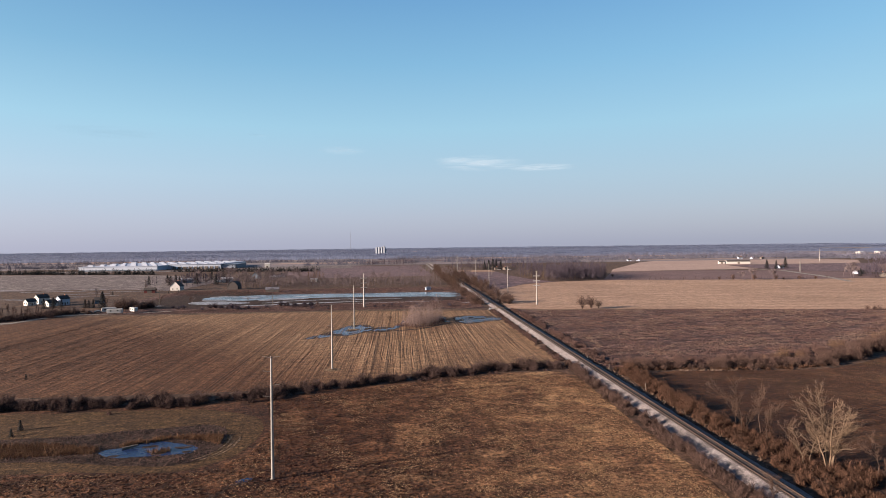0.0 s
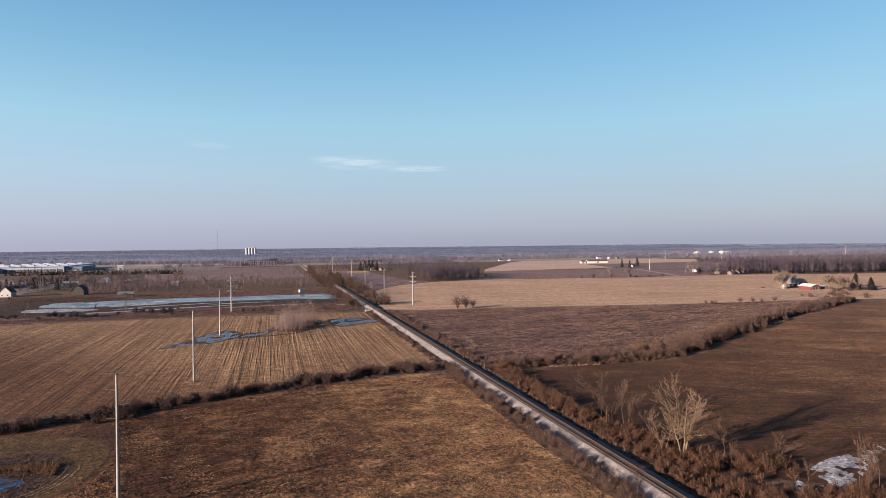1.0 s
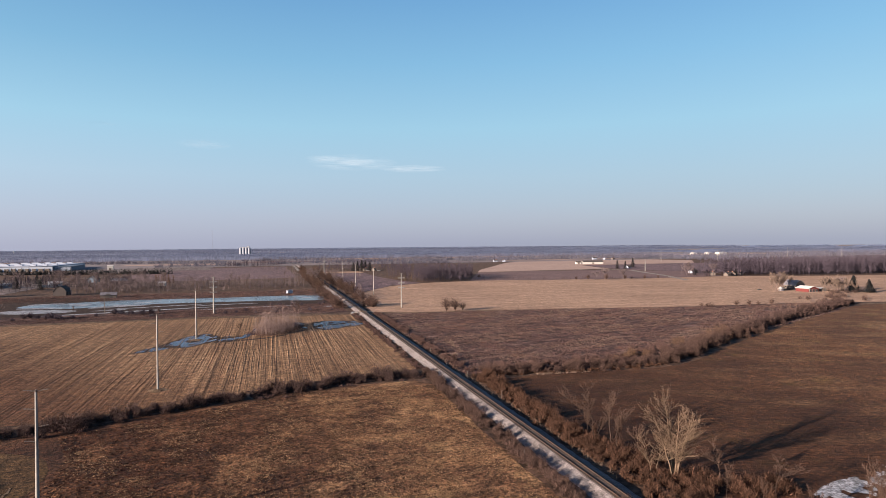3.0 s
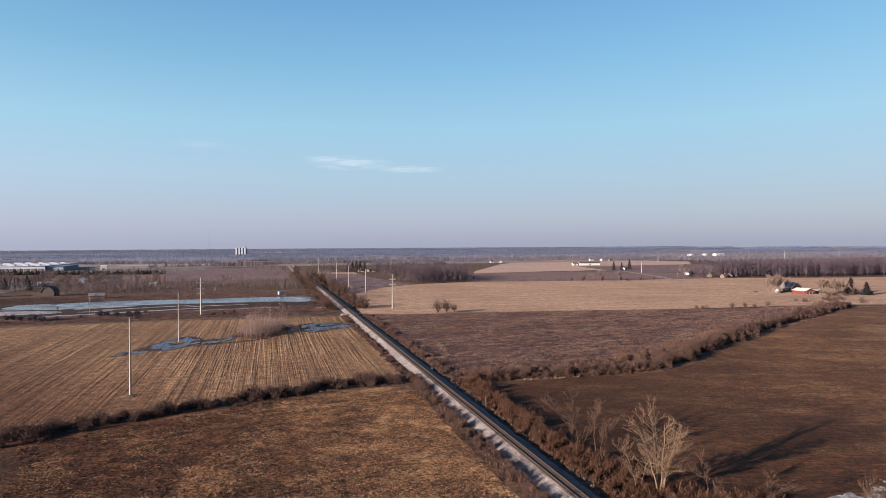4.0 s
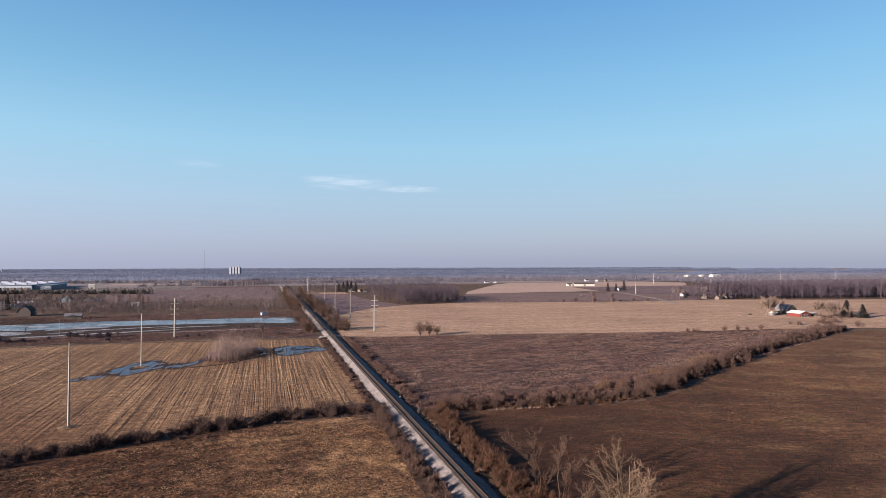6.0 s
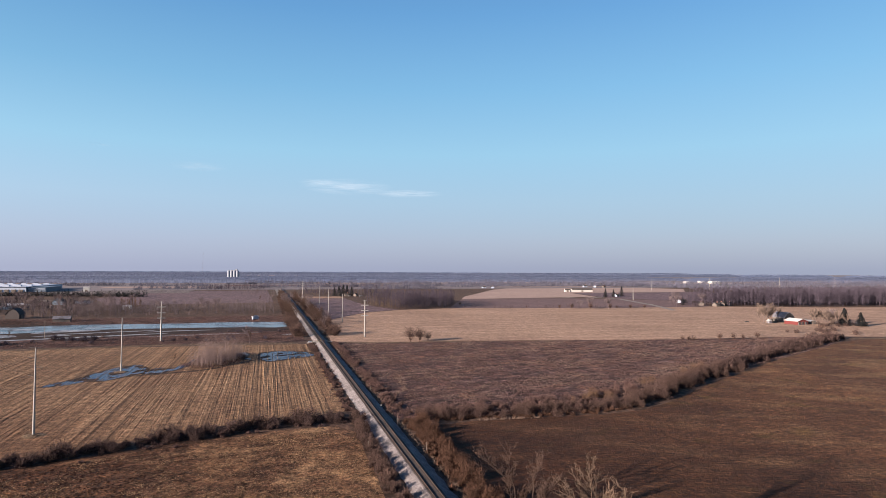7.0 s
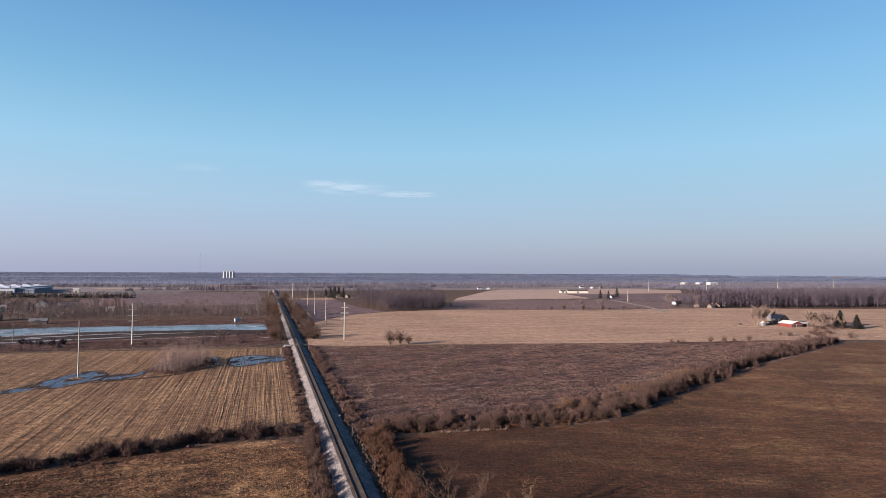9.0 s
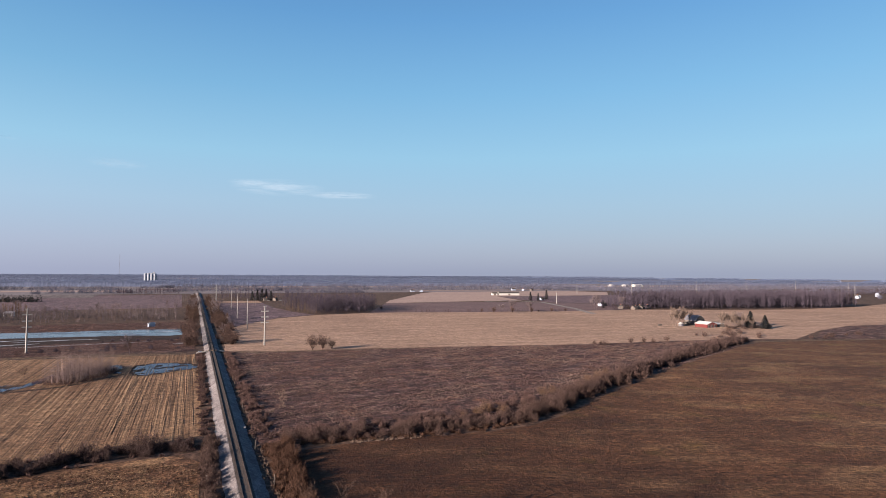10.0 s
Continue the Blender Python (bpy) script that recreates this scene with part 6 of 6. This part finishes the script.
def clods(xy, size, high, gen=rng):
    """Low lumps of trash and soil, three-sided, each longer than wide."""
    n = len(xy)
    a = gen.normal(0.3, 0.5, n)
    c, s_ = np.cos(a), np.sin(a)
    at = on_ground(xy, 0.02)
    corner = []
    for dx, dy in ((-1.0, -0.45), (1.0, -0.4), (0.1, 0.7)):
        dx, dy = dx * size * gen.uniform(0.7, 1.2, n), dy * size * gen.uniform(0.7, 1.2, n)
        corner.append(at + np.stack([dx * c - dy * s_, dx * s_ + dy * c, np.zeros(n)], 1))
    tip = at + np.stack([gen.normal(0, 0.1, n), gen.normal(0, 0.1, n), high], 1)
    return np.concatenate([np.stack([corner[i], corner[(i + 1) % 3], tip], 1) for i in range(3)])


def ridges(lines, width, high, gen=rng, step=5.0, wave=0.25, breaks=0.12):
    """Low earth ridges along polylines, broken here and there."""
    out = []
    for line in lines:
        p = []
        for a, b in zip(line, line[1:]):
            n = max(1, int(math.dist(a, b) / step))
            p += [(a[0] + (b[0] - a[0]) * i / n, a[1] + (b[1] - a[1]) * i / n) for i in range(n)]
        p = np.array(p + [line[-1]], float)
        p[:, 0] += np.cumsum(gen.normal(0, wave * 0.35, len(p))) * 0.5 + gen.normal(0, wave * 0.2, len(p))
        d = np.gradient(p, axis=0)
        d /= np.linalg.norm(d, axis=1)[:, None]
        side_ = np.stack([-d[:, 1], d[:, 0]], 1) * width * 0.5
        h = high * gen.uniform(0.4, 1.2, len(p))
        left, right, top = on_ground(p + side_, 0.02), on_ground(p - side_, 0.02), np.concatenate([p, (0.03 + h)[:, None]], 1)
        keep = gen.uniform(0, 1, len(p) - 1) > breaks
        for a, b in ((left, top), (top, right)):
            out += [np.stack([a[:-1], b[:-1], b[1:]], 1)[keep], np.stack([a[:-1], b[1:], a[1:]], 1)[keep]]
    return np.concatenate(out)


def thick_straw(xy):
    """Where combined straw lies thick: broad drifts, thinner to the west."""
    return 0.5 * patchy(xy, 22, 3) + 0.3 * patchy(xy, 7, 6) + 0.2 * patchy(xy * (0.5, 1.4), 3, 8) - 0.22 * np.clip((-18 - xy[:, 0]) / 45, 0, 1)


xy = scatter(F1S, 130000, g)
xy = xy[thick_straw(xy) + g.normal(0, 0.13, len(xy)) > 0.47]
stuff("corn_stubble", blades(on_ground(xy, 0.03), g.uniform(0.05, 0.22, len(xy)), np.full(len(xy), 0.42), 4, 0.075, g, 0.2), M_STRAW, "broken straw-coloured corn stubble and trash", "stubble")
xy = scatter(F1S, 46000, g)
stuff("field_clods", clods(xy, g.uniform(0.18, 0.46, len(xy)), g.uniform(0.05, 0.19, len(xy)), g), M_F1, "lumps of soil and trash on a stubble field", "soil")
stuff("crop_rows", ridges([[(x, 64 + g.uniform(0, 8)), (x, min(166.0, 172 - abs(x) * 0.1))] for x in np.arange(-34, -9.6, 0.76)], 0.34, 0.055, g, 1.2, 0.10, 0.45), M_F1, "rows of cut corn stalks along a field edge", "stubble")
tracks = []
x = -9.0
while x > -230:
    tracks.append([(x, 190 + max(0.0, -x - 60) * -0.15 + g.uniform(0, 14)), (x + g.uniform(-0.6, 0.6), 262), (x + g.uniform(-0.8, 0.8), 340 - g.uniform(0, 14))])
    if g.uniform() < 0.4:
        tracks.append([(px_ - 1.7, py_) for px_, py_ in tracks[-1]])
    x -= g.uniform(1.2, 5.5)
stuff("drill_ridges", ridges(tracks, 0.5, 0.075, g, 5.0, 0.3, 0.12), M_F2, "low drill ridges and wheel ruts along a stubble field", "soil")
xy = scatter(F2, 30000, g)
xy = xy[xy[:, 1] < 300]
stuff("field_clods", clods(xy, g.uniform(0.2, 0.5, len(xy)), g.uniform(0.03, 0.09, len(xy)), g), M_F2, "lumps of straw and soil on a tan field", "soil")
xy = scatter([q for q in DARK if q[0] < 200] + [(200, -20)], 26000, g)
xy = xy[(xy[:, 1] > 60) & (xy[:, 0] < 190)]
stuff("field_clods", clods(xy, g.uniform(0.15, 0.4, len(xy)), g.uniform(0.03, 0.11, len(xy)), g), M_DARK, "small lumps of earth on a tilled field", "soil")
xy = scatter([(x, y) for x, y in SCRUB], 60000, g)
xy = xy[0.5 * patchy(xy * (0.6, 1.0), 12, 5) + 0.5 * patchy(xy * (0.7, 1.0), 3.5, 15) + g.normal(0, 0.05, len(xy)) > 0.55]
stuff("dead_weeds", blades(on_ground(xy), g.uniform(0.3, 0.95, len(xy)), np.full(len(xy), 0.55), 4, 0.12, g), M_WEED, "brown dead weeds covering a fallow field", "weeds")
xy = scatter([(x, y) for x, y in SCRUB], 46000, g)
xy = xy[0.6 * patchy(xy * (0.35, 1.0), 20, 8) + 0.4 * patchy(xy, 5, 9) + g.normal(0, 0.06, len(xy)) > 0.56]
stuff("pale_weeds", blades(on_ground(xy), g.uniform(0.15, 0.45, len(xy)), np.full(len(xy), 0.6), 4, 0.13, g), M_PALE, "pale dry grass tufts in fallow", "grass")
xy = np.concatenate([along([(5.0, 180), (5.0, 240), (5.2, 345)], 0.5, 0.9, g), along([(5.0, 90), (5.0, 175)], 0.35, 0.8, g), along([(26, 168.6), (44, 166.5)], 0.2, 0.9, g), along([(9, 205), (16, 212), (20, 240)], 0.3, 1.4, g)])
stuff("pale_grass", blades(on_ground(xy), g.uniform(0.3, 0.9, len(xy)), np.full(len(xy), 0.45), 11, 0.05, g), M_PALE, "pale dry grass along the railway", "grass")
REED = [(-180, 108), (-138, 109), (-122, 110), (-122, 113), (-135, 117), (-180, 117)]
xy = np.concatenate([scatter(REED, 6500, g), scatter([(-114, 115), (-110, 117.5), (-103, 116), (-98.5, 113), (-99, 119), (-105, 119.5), (-113, 119)], 900, g),
                     scatter([(-112, 110), (-108, 111.5), (-107, 109.5), (-110, 108.6)], 130, g), scatter([(-117, 113.6), (-114, 116), (-116, 117), (-119, 114)], 160, g)])
stuff("reeds", blades(on_ground(xy, 0.08), g.uniform(0.45, 1.35, len(xy)), np.full(len(xy), 0.4), 6, 0.042, g), M_REED, "tawny reeds standing round a pond", "reeds")
xy = scatter(BASIN, 3200, g)
xy = xy[~inside(xy[:, 0], xy[:, 1], POND)]
stuff("bank_weeds", blades(on_ground(xy, 0.09), g.uniform(0.2, 0.6, len(xy)), np.full(len(xy), 0.3), 6, 0.05, g), M_WEED, "low dead weeds on a pond bank", "weeds")
xy = scatter([(-262, 360), (-8, 362), (-8, 412), (-56, 411), (-88, 404), (-140, 388), (-176, 386), (-206, 371)], 9000, g)
stuff("marsh_grass", blades(on_ground(xy), g.uniform(0.3, 0.9, len(xy)), np.full(len(xy), 0.6), 6, 0.10, g), M_WEED, "rough brown marsh grass", "grass")
xy = scatter([(-262, 494), (-8, 490), (-8, 545), (-262, 548)], 9000, g)
stuff("bank_grass", blades(on_ground(xy), g.uniform(0.3, 1.0, len(xy)), np.full(len(xy), 0.7), 6, 0.12, g), M_WEED, "rusty grass on the bank of flood water", "grass")
debris = tag_thing("driftwood", "pale log half in the pond", "log", at=(-116, 112, 0.1))
bm = tube(bmesh.new(), [((0, 0, 0), 0.3), ((0, 0, 2.8), 0.22)], 8)
bmesh.ops.rotate(bm, verts=bm.verts[:], cent=(0, 0, 0), matrix=Euler((0, radians(84), 0.4)).to_matrix())
bmesh.ops.translate(bm, verts=bm.verts[:], vec=(-1.3, 0, 0.2))
part("log", bm, M_POLEWOOD, debris)


# ---- high thin clouds ----
cm, cnt, cb = nodes_of("thin_cirrus")
co = cnt.nodes.new("ShaderNodeTexCoord").outputs["Object"]
each = cnt.nodes.new("ShaderNodeObjectInfo")
shift = cnt.nodes.new("ShaderNodeVectorMath")
shift.operation = "MULTIPLY_ADD"
shift.inputs[1].default_value = (1.6, 1.0, 4.0)
cnt.links.new(co, shift.inputs[0])
cnt.links.new(each.outputs["Location"], shift.inputs[2])
ln = cnt.nodes.new("ShaderNodeVectorMath")
ln.operation = "LENGTH"
cnt.links.new(co, ln.inputs[0])
fall = ramp(cnt, ln.outputs["Value"], 0.15, 1.0, (1, 1, 1), (0, 0, 0))
wisp = ramp(cnt, noise_of(cnt, shift.outputs[0], 1.1, 6, 0.6), 0.34, 0.72, (0, 0, 0), (1, 1, 1))
alpha = blend(cnt, 1.0, fall, wisp, "MULTIPLY")
alpha = blend(cnt, 1.0, alpha, (0.125, 0.125, 0.125, 1), "MULTIPLY")
cnt.links.new(alpha, cb.inputs["Alpha"])
cb.inputs["Base Color"].default_value = (0.9, 0.9, 0.9, 1)
cb.inputs["Roughness"].default_value = 1.0
cb.inputs["Specular IOR Level"].default_value = 0.0
for az, el, w, hgt in ((7.6, 7.75, 330, 62), (5.0, 8.1, 150, 26), (-5.8, 9.0, 190, 34), (-25.6, 9.7, 330, 46), (-13.5, 10.2, 90, 14), (13.5, 7.2, 260, 30)):
    d = 4300
    a, e = radians(az), radians(el)
    bm = bmesh.new()
    ring = [bm.verts.new((math.cos(k * math.pi / 12), 0, math.sin(k * math.pi / 12))) for k in range(24)]
    mid = bm.verts.new((0, 0.12, 0))
    for k in range(24):
        bm.faces.new((ring[k], ring[(k + 1) % 24], mid))
    c = part("cloud", bm, cm)
    c.matrix_basis = pose(-40 + math.sin(a) * d, math.cos(a) * d, 41 + math.tan(e) * d, 0, 0, -az) @ Matrix.Diagonal((w, 40, hgt, 1))
    tagged(c, "thin white wisp of high cloud", "cloud", kind="structure")
